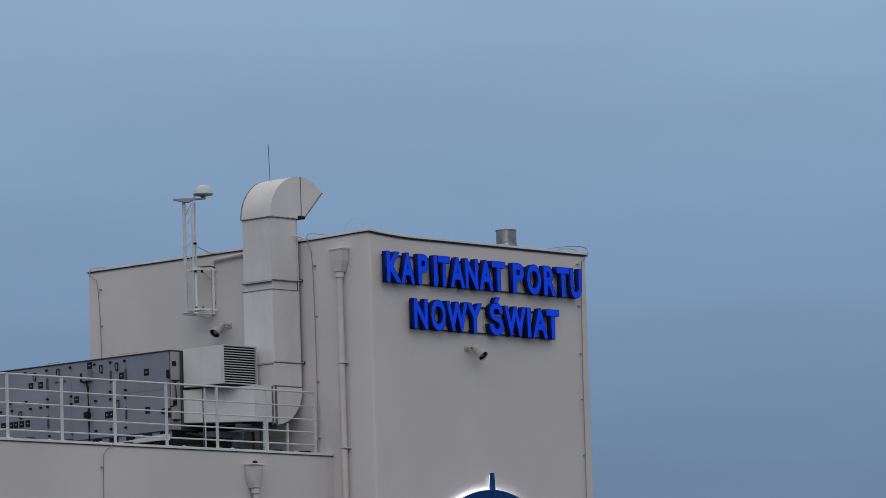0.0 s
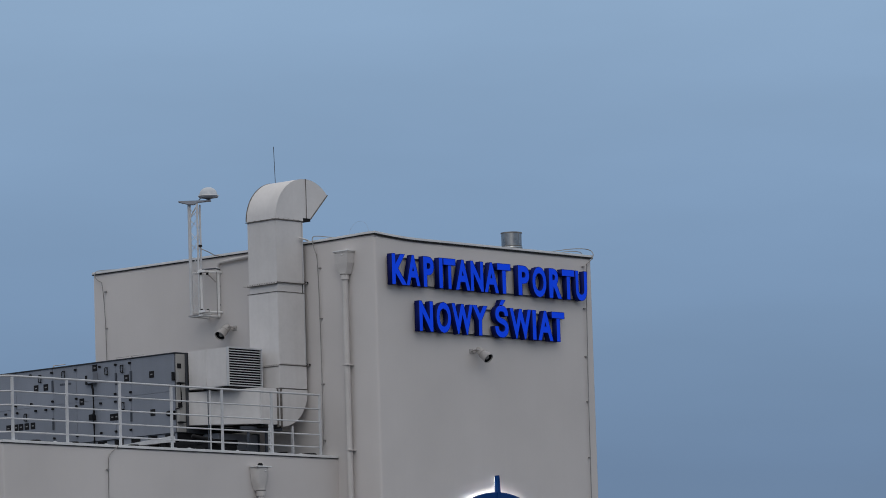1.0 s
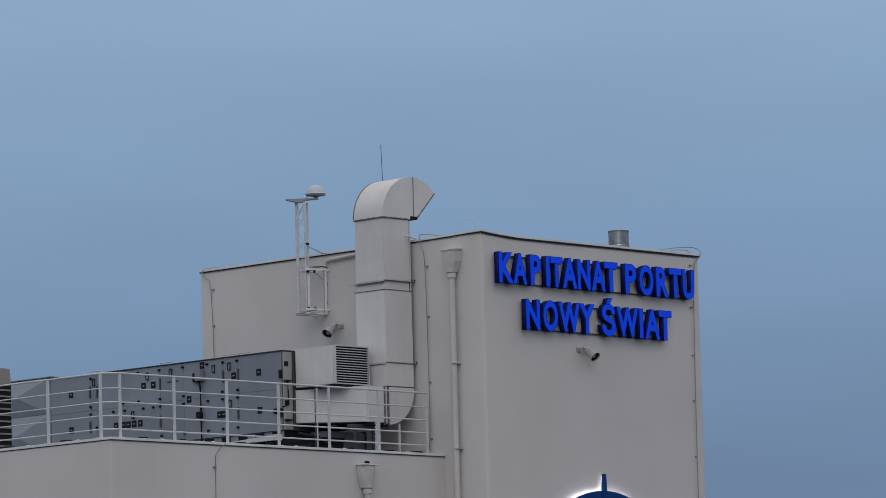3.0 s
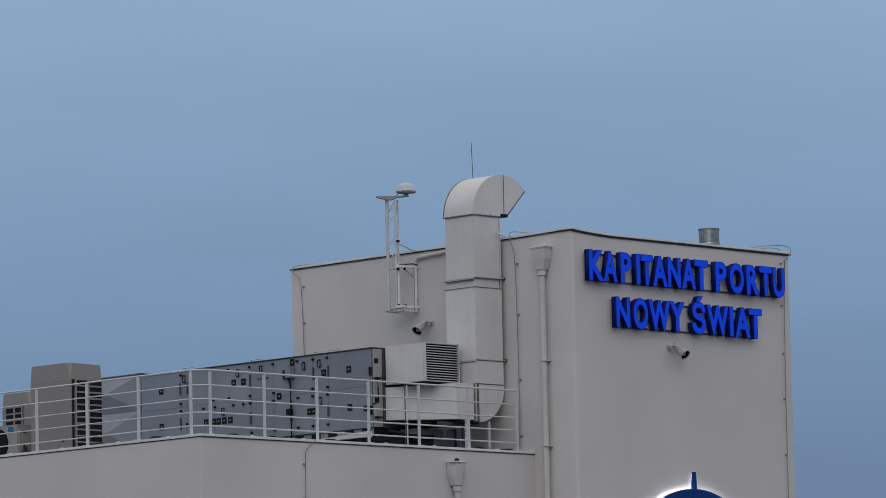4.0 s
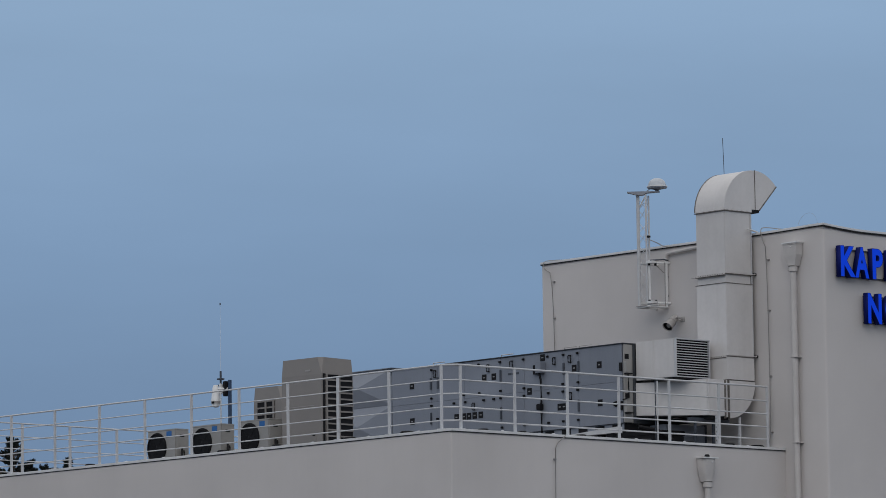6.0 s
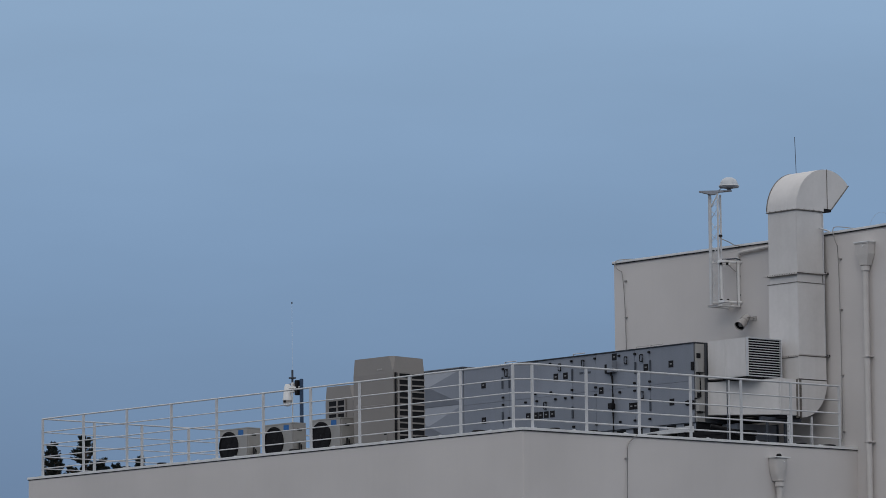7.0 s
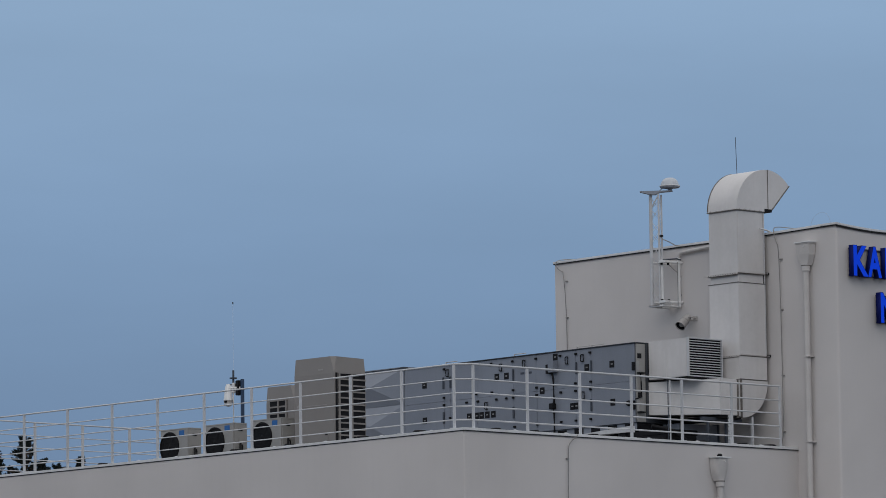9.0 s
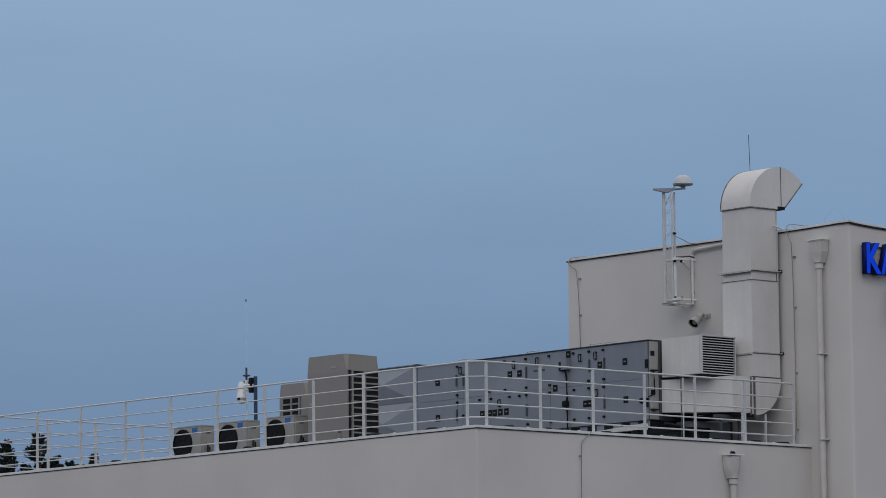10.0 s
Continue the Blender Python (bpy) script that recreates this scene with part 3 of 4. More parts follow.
for x in (DX0 - 0.10, DX0 - 0.005):
    dpart("flange", box(x - 0.012, x + 0.012, DY0 - 0.045, DY1 + 0.02, 8.76, 9.465, 0.003), FLANGE)
dpart("joint_strip", box(LX - 0.012, LX + 0.03, 1.70, 1.75, 8.80, 9.46), DUCT)
# dark slab puts the shade of the run's underside into colour
dpart("underside_shade", box(LX + 0.02, DX0, DY0, 3.1, 8.74, 8.797), DARK)
dpart("bend_leg", box(-0.49, -0.45, 1.735, 1.775, DECK, 8.80), WHITE)
for x, y in ((-1.46, 1.9), (-0.95, 1.95), (-1.2, 3.0)):
    dpart("leg", box(x - 0.02, x + 0.02, y - 0.02, y + 0.02, DECK, 8.76), STEEL)
dpart("foot_beam", box(-1.62, -0.62, 1.86, 1.94, 8.70, 8.76), STEEL)

low = thing("low_duct", (-0.95, 2.75, DECK), "dark grey sheet metal duct standing under the pale duct", "duct")
part("shell", box(-0.42, 0.60, 0.0, 0.55, 0.12, 0.66, 0.01), SHEET, low)
part("flange", box(0.58, 0.62, -0.02, 0.57, 0.10, 0.68, 0.004), STEEL, low)
for x in (-0.3, 0.4):
    part("foot", box(x - 0.05, x + 0.05, 0.02, 0.53, 0.0, 0.12), BLACK, low)
# made-up black stack that fills the dark area below the duct run
plinth = thing("plinth", (-2.1, 2.3, DECK), "black stack added to fill the dark area under the duct", "plinth")
for k in range(5):
    part("dark_layer", box(-0.02 * (k % 2), 0.75 + 0.03 * (k % 3), 0.0, 1.0, 0.002 + k * 0.10, 0.098 + k * 0.10, 0.01), BLACK, plinth)

# intake box with louvre above the run
BX, BY0 = -1.79, 2.05
intake = thing("intake_box", (BX, BY0, 9.50), "pale sheet metal intake box with a slatted louvre", "air intake")
intake.scale = (0.955, 1, 1)
part("casing", box(0, 0.90, 0.03, 1.02, 0.0, 0.70, 0.008), DUCT, intake)
# black sheet that stands for the shade between the slats
part("louvre_shade", box(0.012, 0.888, 0.016, 0.028, 0.012, 0.688), DARK, intake)
for a in ((-0.005, 0.905, -0.03, 0.03, 0.683, 0.705), (-0.005, 0.905, -0.03, 0.03, -0.005, 0.018), (-0.005, 0.017, -0.03, 0.028, 0.018, 0.683), (0.883, 0.905, -0.03, 0.028, 0.018, 0.683)):
    part("louvre_frame", box(*a, 0.003), WHITE, intake)
slat = None
for i in range(14):
    z = 0.052 + i * 0.0455
    ob = part("slat", plate([(-0.029, z - 0.007), (-0.029, z + 0.003), (-0.010, z + 0.011), (-0.010, z + 0.003)], "x", 0.018, 0.882), WHITE, intake) if slat is None else new("slat", slat.data)
    if slat is None:
        slat = ob
    else:
        ob.parent = intake
        ob.location = (0, 0, z - 0.052)
part("rear_joint", box(-0.006, -0.001, 0.555, 0.585, 0.0, 0.70), DUCT, intake)
# dark slab for the shaded underside of the intake box
part("base_shade", box(-0.04, 0.93, -0.05, 0.6, -0.03, -0.008), DARK, intake)

# ---- the long air handling unit ----
UX, UY0, UY1, UZ0, UZ1 = -1.70, 3.51, 9.92, 8.77, 10.225
ahu = thing("air_handling_unit", (-2.05, 3.145, DECK), "long blue-grey air handling unit of flat panels", "air handler")
ahu.scale = (1, 0.994, 1)
UO = Vector((UX, UY0, DECK + 0.045))


def upart(name, b, mat, parent=None, label=""):
    for v in b.verts:
        v.co -= UO
    return part(name, b, mat, parent or ahu, label)


upart("body", box(UX + 0.03, -0.45, UY0, UY1, UZ0, UZ1 - 0.01), PANEL_EDGE)
upart("roof_sheet", box(UX - 0.025, -0.43, UY0 - 0.02, UY1 + 0.02, UZ1 - 0.006, UZ1 + 0.010, 0.003), PANEL_EDGE)
cuts = [UY0 + 0.02, 4.69, 5.10, 6.16, 6.81, 7.83, 8.59, 8.77, UY1 - 0.01]
for a, b in zip(cuts, cuts[1:]):
    upart("panel", box(UX, UX + 0.028, a + 0.002, b - 0.002, 9.5315, UZ1 - 0.012, 0.002), PANEL)
    upart("panel", box(UX, UX + 0.028, a + 0.002, b - 0.002, UZ0 + 0.004, 9.5285, 0.002), PANEL)
upart("base_frame", box(UX + 0.04, -0.5, UY0 + 0.03, UY1, 8.64, UZ0 - 0.003), SHEET)
upart("base_end", box(UX + 0.04, -0.5, UY0 + 0.006, UY0 + 0.027, 8.64, UZ0 - 0.003), BLACK)
for i in range(14):
    y = UY0 + 0.10 + i * 0.45
    upart("base_opening", box(UX + 0.034, UX + 0.039, y, y + 0.24, 8.655, UZ0 - 0.012), BLACK)
for i in range(12):
    y = UY0 + 0.2 + i * 0.54
    upart("base_block", box(UX + 0.02, UX + 0.25, y, y + 0.16, DECK + 0.045, 8.64), BLACK)
upart("end_panel", box(UX + 0.005, -1.42, UY0 - 0.025, UY0 - 0.002, UZ0 + 0.01, UZ1 - 0.02, 0.003), BEIGE_LIGHT)
upart("end_post", box(-1.48, -1.42, UY0 - 0.05, UY0 - 0.027, UZ0, UZ1 - 0.01, 0.003), PANEL_EDGE)
for z in (9.985, 9.27):
    upart("end_label", box(-1.675, -1.575, UY0 - 0.031, UY0 - 0.026, z - 0.045, z + 0.045), BLACK)
for z0, z1 in ((9.68, 9.885), (8.965, 9.18)):
    b = upart("end_box", box(-1.705, -1.575, UY0 - 0.10, UY0 - 0.026, z0, z1, 0.006), BEIGE_LIGHT)
    upart("box_underside", box(-1.70, -1.555, UY0 - 0.105, UY0 - 0.026, z0 - 0.022, z0 - 0.002), BLACK, b)
    upart("latch", box(UX - 0.03, UX - 0.001, UY0 + 0.01, UY0 + 0.075, z0 + 0.04, z1 - 0.01, 0.004), BLACK)
upart("turn_knob", turned([(0.0, 0.05), (0.04, 0.045), (0.055, 0.0)], pose(UX, 3.70, 9.13, 0, -90, 0), sides=16), BLACK)
upart("cable", tube([(-1.62, UY0 - 0.05, 9.66), (-1.62, UY0 - 0.06, 9.50), (-1.61, UY0 - 0.06, 9.24), (-1.70, UY0 - 0.06, 9.205), (-1.74, UY0 - 0.02, 9.19)], 0.012, sides=6), BLACK)
for y, z in ((5.65, 10.13), (4.80, 9.87), (4.13, 9.88), (4.12, 9.18), (6.02, 9.53), (5.20, 9.18), (5.09, 9.18), (9.33, 9.88), (9.33, 9.20),
             (7.27, 9.88), (7.00, 9.88), (8.06, 9.19), (7.85, 9.19), (7.71, 9.19), (7.55, 9.19), (7.38, 9.19)):
    p = upart("warning_label", box(UX - 0.006, UX - 0.001, y - 0.062, y + 0.062, z - 0.062, z + 0.062), BLACK)
    upart("label_bar", box(UX - 0.009, UX - 0.0065, y - 0.026, y + 0.026, z - 0.010, z + 0.012), TAG, p)


def handle(y, z):
    b = tube([(UX - 0.03, y + 0.036 * math.copysign(abs(math.cos(k * math.tau / 16)) ** 0.5, math.cos(k * math.tau / 16)), z + 0.066 * math.copysign(abs(math.sin(k * math.tau / 16)) ** 0.5, math.sin(k * math.tau / 16))) for k in range(17)], 0.0095, sides=6)
    box(UX - 0.04, UX - 0.001, y - 0.02, y + 0.02, z - 0.072, z - 0.058, bm=b)
    box(UX - 0.04, UX - 0.001, y - 0.02, y + 0.02, z + 0.058, z + 0.072, bm=b)
    upart("door_handle", b, BLACK)


for y, z in ((5.32, 10.04), (4.90, 10.05), (4.89, 9.36), (8.65, 10.06), (7.14, 10.05), (6.49, 10.07), (7.56, 9.36)):
    handle(y, z)
LOCKS = {10.14: (6.17, 5.51, 5.08, 4.70, 8.75, 7.41, 6.82), 9.60: (4.69, 5.10, 6.16, 8.76, 6.81, 7.84, 7.40), 9.46: (4.70, 5.10, 6.16, 8.76, 6.81, 7.28, 7.80, 8.12, 5.50, 7.0),
         8.91: (5.50, 4.70, 5.10, 6.15, 6.78, 8.59), 9.20: (8.59,)}
for z, at in LOCKS.items():
    for y in at:
        upart("lock", box(UX - 0.035, UX - 0.001, y - 0.026, y + 0.026, z - 0.019, z + 0.019, 0.005), BLACK)
for y, z in ((5.08, 9.88), (4.68, 9.88), (4.69, 9.17), (8.78, 9.88), (8.78, 9.22), (8.58, 9.88), (6.81, 9.88), (6.81, 9.18)):
    upart("hinge_strip", box(UX - 0.02, UX - 0.001, y - 0.022, y + 0.022, z - 0.11, z + 0.11, 0.004), STEEL)
for y in (5.08, 4.69, 6.81, 8.74):
    upart("lifting_eye", tube([(UX + 0.05, y + 0.03, UZ1), (UX + 0.05, y + 0.02, UZ1 + 0.05), (UX + 0.05, y - 0.30, UZ1 + 0.05)], 0.010, sides=6), GUTTER)
for y, w in ((6.56, 0.05), (6.45, 0.045), (6.34, 0.04)):
    upart("mark_bar", box(UX - 0.004, UX - 0.001, y - w, y + w, 9.875, 9.915), STEEL)
jb = upart("junction_box", box(UX - 0.12, UX - 0.002, 5.58, 5.74, 9.84, 10.05, 0.008), PANEL, label="grey electric box with a black cable")
upart("cable", tube([(UX - 0.06, 5.69, 9.84), (UX - 0.05, 5.66, 9.72), (UX - 0.04, 5.66, 9.30), (UX - 0.05, 5.69, 9.20), (UX - 0.04, 5.66, 9.10), (UX - 0.04, 5.66, 8.70)], 0.022), BLACK, jb)
upart("switch", box(UX - 0.07, UX - 0.002, 5.765, 5.855, 9.83, 10.00, 0.006), BLACK, jb)
upart("isolator", box(UX - 0.09, UX - 0.002, 5.64, 5.76, 9.16, 9.27, 0.01), BLACK, jb)

# folded transition piece at the far end of the unit
tr = thing("duct_transition", (-2.05, 9.53, DECK - 0.03), "blue-grey folded sheet metal duct transition", "duct")
part("body", box(0.06, 1.2, 0.03, 1.86, 0.70, 2.20), SHEET, tr)
part("top_sheet", plate([(0.02, 2.206), (1.21, 2.206), (1.21, 2.222), (0.02, 2.222)], "y", 0.02, 1.90), SHEET, tr)
for z0, z1 in ((0.70, 1.497), (1.503, 2.20)):
    # a side sheet with two creases from corner to corner, so that its middle stands out
    bm = bmesh.new()
    rim = [bm.verts.new(p) for p in ((0.045, 0.04, z0), (0.045, 0.04, z1), (0.045, 1.84, z1), (0.045, 1.84, z0))]
    mid = bm.verts.new((-0.085, 0.92, (z0 + z1) / 2 + 0.02))
    back = [bm.verts.new((0.058, v.co.y, v.co.z)) for v in rim]
    for k in range(4):
        bm.faces.new((rim[k], rim[(k + 1) % 4], mid))
        bm.faces.new((rim[(k + 1) % 4], rim[k], back[k], back[(k + 1) % 4]))
    bm.faces.new(back)
    part("creased_sheet", bm, SHEET, tr)
for y in (0.4, 1.6):
    part("leg", box(0.2, 0.28, y, y + 0.08, 0.0, 0.68), STEEL, tr)
part("corner_cap", box(-0.012, 0.10, -0.015, 0.09, 2.18, 2.215), STEEL, tr)


# ---- outdoor units behind the railing ----
def fan_unit(y):
    ob = thing("outdoor_unit", (-7.2, y, DECK), "small pale air conditioner with a round black fan grille", "air conditioner", "small air conditioners on the roof")
    z0, z1, w, d = 0.16, 0.790, 0.84, 0.32
    part("casing", box(0, d, 0, w, z0, z1, 0.02), BEIGE_LIGHT, ob)
    part("top_cover", box(0.002, d - 0.002, 0.002, w - 0.002, z1 - 0.02, z1 + 0.012, 0.010), BEIGE_LIGHT, ob)
    cz, cy, r = (z0 + z1) / 2 - 0.005, 0.55, 0.280
    fan = part("fan_opening", turned([(r, 0.0), (r, 0.018), (r - 0.02, 0.022), (r - 0.02, 0.006), (0.0, 0.006)], pose(0, cy, cz, 0, -90, 0), sides=32), BLACK, ob, smooth=True)
    part("hub", turned([(0.0, 0.016), (0.04, 0.014), (0.05, 0.0065)], pose(0, cy, cz, 0, -90, 0), sides=16), BLACK, fan, smooth=True)
    for k in range(4):
        a = radians(20 + 90 * k)
        sweep = [(cy + rr * math.cos(a + da), cz + rr * math.sin(a + da)) for rr, da in ((0.05, -0.25), (0.22, -0.10), (0.235, 0.30), (0.12, 0.45), (0.05, 0.35))]
        part("fan_blade", plate(sweep, "x", -0.012, -0.008), BLACK, fan)
    for k in range(3):
        rr = r * (0.34 + 0.28 * k)
        part("guard_ring", tube([(-0.028, cy + rr * math.cos(i * math.tau / 24), cz + rr * math.sin(i * math.tau / 24)) for i in range(25)], 0.003, sides=4), BLACK, fan)
    part("sticker", box(-0.004, -0.0005, 0.12, 0.27, z1 - 0.14, z1 - 0.03), STICKER, ob, "blue square sticker")
    part("side_handle", box(0.10, 0.2, -0.006, -0.0005, z1 - 0.14, z1 - 0.10), BLACK, ob)
    part("valve_cover", box(0.10, 0.20, -0.03, -0.001, z0 + 0.20, z0 + 0.34, 0.008), BEIGE_LIGHT, ob)
    part("pipe", tube([(0.13, -0.03, 0.44), (0.10, -0.06, 0.40), (0.07, -0.10, 0.30), (0.02, -0.22, 0.17), (0.0, -0.40, 0.05)], 0.019), BLACK, ob, smooth=True)
    part("pipe", tube([(0.17, -0.025, 0.40), (0.16, -0.05, 0.36), (0.16, -0.05, 0.10)], 0.012), BLACK, ob, smooth=True)
    for yy in (0.08, 0.66):
        part("foot", box(-0.03, d + 0.03, yy, yy + 0.07, 0.0, z0 + 0.004, 0.01), BLACK, ob)


for y in (7.03, 8.39, 9.72):
    fan_unit(y)


def tall_unit(at, w, d, h, front_grille, label):
    """A tall casing with a sloped cap and slatted grilles."""
    ob = thing("outdoor_unit", at, label, "air conditioner", "tall air conditioners on the roof")
    s, cap = 0.018, 0.30
    part("casing", box(0, d, 0, w, 0.10, h - cap), BEIGE, ob)
    b = bmesh.new()
    lo = [b.verts.new(p) for p in ((0, 0, h - cap), (d, 0, h - cap), (d, w, h - cap), (0, w, h - cap))]
    p, q = b.verts.new((s, 0.13, h)), b.verts.new((0.07, s, h - 0.005))
    hi = [b.verts.new(c) for c in ((d - s, s, h - 0.02), (d - s, w - s, h - 0.03), (s, w - s, h + 0.004))]
    b.faces.new((lo[3], lo[0], p, hi[2]))
    b.faces.new((lo[0], lo[1], hi[0], q))
    b.faces.new((lo[0], q, p))
    b.faces.new((lo[1], lo[2], hi[1], hi[0]))
    b.faces.new((lo[2], lo[3], hi[2], hi[1]))
    b.faces.new((p, q, hi[0], hi[1], hi[2]))
    b.faces.new(lo[::-1])
    part("cap", b, BEIGE, ob)
    rows = 12 if not front_grille else 10
    z0, z1 = 0.16, h - 0.30 if not front_grille else h - 0.24
    a0, a1 = (0.09, d - 0.012) if not front_grille else (0.20, 0.69)
    def slab(name, u0, u1, v0, v1, out, inn, mat, parent):
        bounds = (u0, u1, -out, -inn, v0, v1) if not front_grille else (-out, -inn, u0, u1, v0, v1)
        return part(name, box(*bounds), mat, parent)
    if front_grille:
        z0, z1, rows = h - 0.62, h - 0.26, 3
    g = slab("grille", a0, a1, z0, z1, 0.006, 0.001, BLACK, ob)
    step = (z1 - z0) / rows
    for i in range(rows + 1):
        slab("slat", a0 - 0.01, a1 + 0.01, z0 + i * step - 0.014, z0 + i * step + 0.014, 0.020, 0.007, BEIGE, g)
    mid = (a0 + a1) / 2
    for u in (a0 + 0.02, mid):
        slab("upright", u - 0.018, u + 0.018, z0, z1, 0.024, 0.0062, BEIGE, g)
    if not front_grille:
        part("side_slot", box(0.03, 0.07, -0.012, -0.001, z0, z1), BLACK, ob)
        part("service_hatch", box(-0.008, -0.001, 0.16, 0.30, 0.30, 0.42), BEIGE, ob)
        part("hatch_slot", box(-0.012, -0.0085, 0.18, 0.25, 0.39, 0.41), BLACK, ob)
        part("name_bar", box(-0.004, -0.001, 0.30, 0.44, h - 0.24, h - 0.21), HORN, ob)
        part("lock", turned([(0.0, 0.02), (0.035, 0.015), (0.035, 0.0)], pose(0, w - 0.12, h - 0.86, 0, -90, 0), sides=14), HORN, ob)
        part("panel_joint", box(-0.004, -0.001, 0.2, w - 0.1, h - 0.865, h - 0.855), HORN, ob)
    for y in (0.05, w - 0.15):
        part("foot", box(0.02, d - 0.02, y, y + 0.1, 0.0, 0.10), STEEL, ob)
    return ob


tall_unit((-7.2, 5.56, DECK), 1.10, 0.735, 1.80, False, "tall beige heat pump unit with a slatted side grille")
tall_unit((-6.25, 7.80, DECK), 0.80, 0.77, 1.50, True, "lower beige heat pump unit with a dark front grille")

# ---- security camera on its pole ----
cp = thing("security_camera", (-5.9, 9.72, DECK + 0.045), "white dome security camera on a dark pole", "camera")
part("pole", box(-0.025, 0.025, -0.025, 0.025, -0.045, 1.72), BLUE_STEEL, cp, "dark blue painted pole")
part("control_box", box(-0.07, 0.02, 0.035, 0.13, 1.42, 1.70, 0.01), BLACK, cp)
part("arm", tube([(-0.02, 0.03, 1.56), (-0.1, 0.20, 1.56), (-0.12, 0.30, 1.53)], 0.025), DOME, cp)
head = part("housing", turned([(0.0, 0.36), (0.040, 0.355), (0.048, 0.33), (0.060, 0.30), (0.074, 0.20), (0.080, 0.11), (0.090, 0.08), (0.090, 0.05), (0.0, 0.05)], pose(-0.12, 0.27, 1.28), sides=24), DOME, cp, smooth=True)
part("dark_band", turned([(0.086, 0.052), (0.086, 0.012), (0.0, 0.012)], pose(-0.12, 0.27, 1.28), sides=24), HORN, head, smooth=True)
part("lens_dome", turned([(0.080, 0.013), (0.075, -0.025), (0.05, -0.055), (0.0, -0.066)], pose(-0.12, 0.27, 1.28), sides=24), DOME, head, smooth=True)
part("lens", box(-0.215, -0.19, 0.22, 0.28, 1.285, 1.325, 0.006), BLACK, head)
part("upper_arm", box(-0.10, -0.04, 0.14, 0.21, 1.46, 1.66, 0.015), DOME, cp)
ae = thing("rod_aerial", (-5.7, 10.23, DECK + 0.05), "thin pale rod aerial with clamps and dark tip", "aerial")
part("mount", tube([(0, 0, -0.05), (0, 0, 1.62)], 0.012), DOME, ae)
part("base_rod", tube([(0, 0, 1.60), (0, 0, 1.93)], 0.02), STEEL, ae)
for z in (1.66, 1.78):
    part("clamp", box(-0.05, 0.05, -0.05, 0.05, z - 0.014, z + 0.014), STEEL, ae)
part("rod", tube([(0, 0, 1.86), (0, 0, 3.20)], 0.002, sides=6), DOME, ae)
part("tip", tube([(0, 0, 3.18), (0, 0, 3.22)], 0.012, sides=8), STEEL, ae)


# ---- loudspeakers ----
def horn_speaker(at, turn, side, label):
    ob = thing("horn_speaker", at, label, "loudspeaker", "horn loudspeakers")
    ob.rotation_euler = (0, 0, radians(turn))
    # the mouth looks along local -y
    m = pose(0, -0.125, 0.03, 129, 0, 4)
    part("bell", turned([(0.070, 0.0), (0.076, 0.06), (0.083, 0.13), (0.090, 0.20), (0.100, 0.25), (0.103, 0.262), (0.098, 0.265), (0.092, 0.24)], m, sides=28, caps=False), SPEAKER, ob, smooth=True)
    part("driver", turned([(0.0, -0.07), (0.045, -0.068), (0.060, -0.05), (0.064, 0.0), (0.070, 0.0)], m, sides=20), SPEAKER, ob, smooth=True)
    part("inner_horn", turned([(0.0, 0.236), (0.036, 0.232), (0.052, 0.20), (0.022, 0.125)], m, sides=20), SPEAKER, ob, smooth=True)
    part("throat", turned([(0.092, 0.241), (0.082, 0.18), (0.06, 0.12), (0.0, 0.115)], m, sides=24, caps=False), BLACK, ob, smooth=True)
    part("clamp_band", turned([(0.079, 0.085), (0.084, 0.085), (0.085, 0.105), (0.080, 0.105)], m, sides=24), HORN, ob, smooth=True)
    part("bracket", tube([(side * 0.10, -0.001, 0.03), (side * 0.095, -0.15, 0.05), (side * 0.03, -0.17, 0.03)], 0.014), SPEAKER, ob)
    part("wall_plate", box(side * 0.10 - 0.05, side * 0.10 + 0.05, -0.016, -0.001, -0.02, 0.07, 0.004), SPEAKER, ob)
    part("stay", tube([(side * 0.07, -0.01, -0.01), (side * 0.05, -0.17, 0.0)], 0.010), SPEAKER, ob)


horn_speaker((0.0, 3.73, 10.76), -90, 1, "grey horn loudspeaker on the tower wall beside the duct")
horn_speaker((2.60, 0.0, 10.13), 0, -1, "grey horn loudspeaker on the wall below the lettering")

# ---- lattice mast with plate and dome ----
mast = thing("lattice_mast", (-0.42, 4.215, 11.05), "white lattice mast bracketed to the tower wall", "mast")
legs = [(-0.02, 0.11), (-0.02, -0.10), (0.15, 0.0)]
for x, y in legs:
    part("leg", tube([(x, y, 0), (x, y, 2.09)], 0.032 if y > 0.05 else 0.018), WHITE, mast, smooth=True)
for k in range(3):
    (xa, ya), (xb, yb) = legs[k], legs[(k + 1) % 3]
    for i in range(9):
        z = 0.06 + i * 0.22
        p, q = ((xa, ya), (xb, yb)) if i % 2 else ((xb, yb), (xa, ya))
        part("brace", tube([(*p, z), (*q, z + 0.22)], 0.0055, sides=5), WHITE, mast)
for p, q in (((-0.05, 0.15, -0.015), (-0.05, -0.20, -0.015)), ((-0.05, -0.20, -0.015), (0.415, -0.20, -0.015)), ((-0.05, 0.11, -0.015), (0.415, 0.11, -0.015)), ((-0.05, -0.12, -0.015), (0.415, -0.12, -0.015))):
    part("foot_bar", tube([p, q], 0.018, sides=6), DOME, mast)
part("foot_plate", box(-0.08, 0.2, -0.13, 0.15, -0.004, 0.008), HORN, mast)
for z in (0.06, 0.81):
    part("wall_arm", tube([(0.0, -0.12, z), (0.415, -0.26, z)], 0.024), DOME, mast)
    part("wall_arm", tube([(0.0, 0.11, z), (0.415, 0.05, z)], 0.024), DOME, mast)
    part("clamp", box(-0.06, 0.05, -0.28, -0.12, z - 0.022, z + 0.022), DOME, mast)
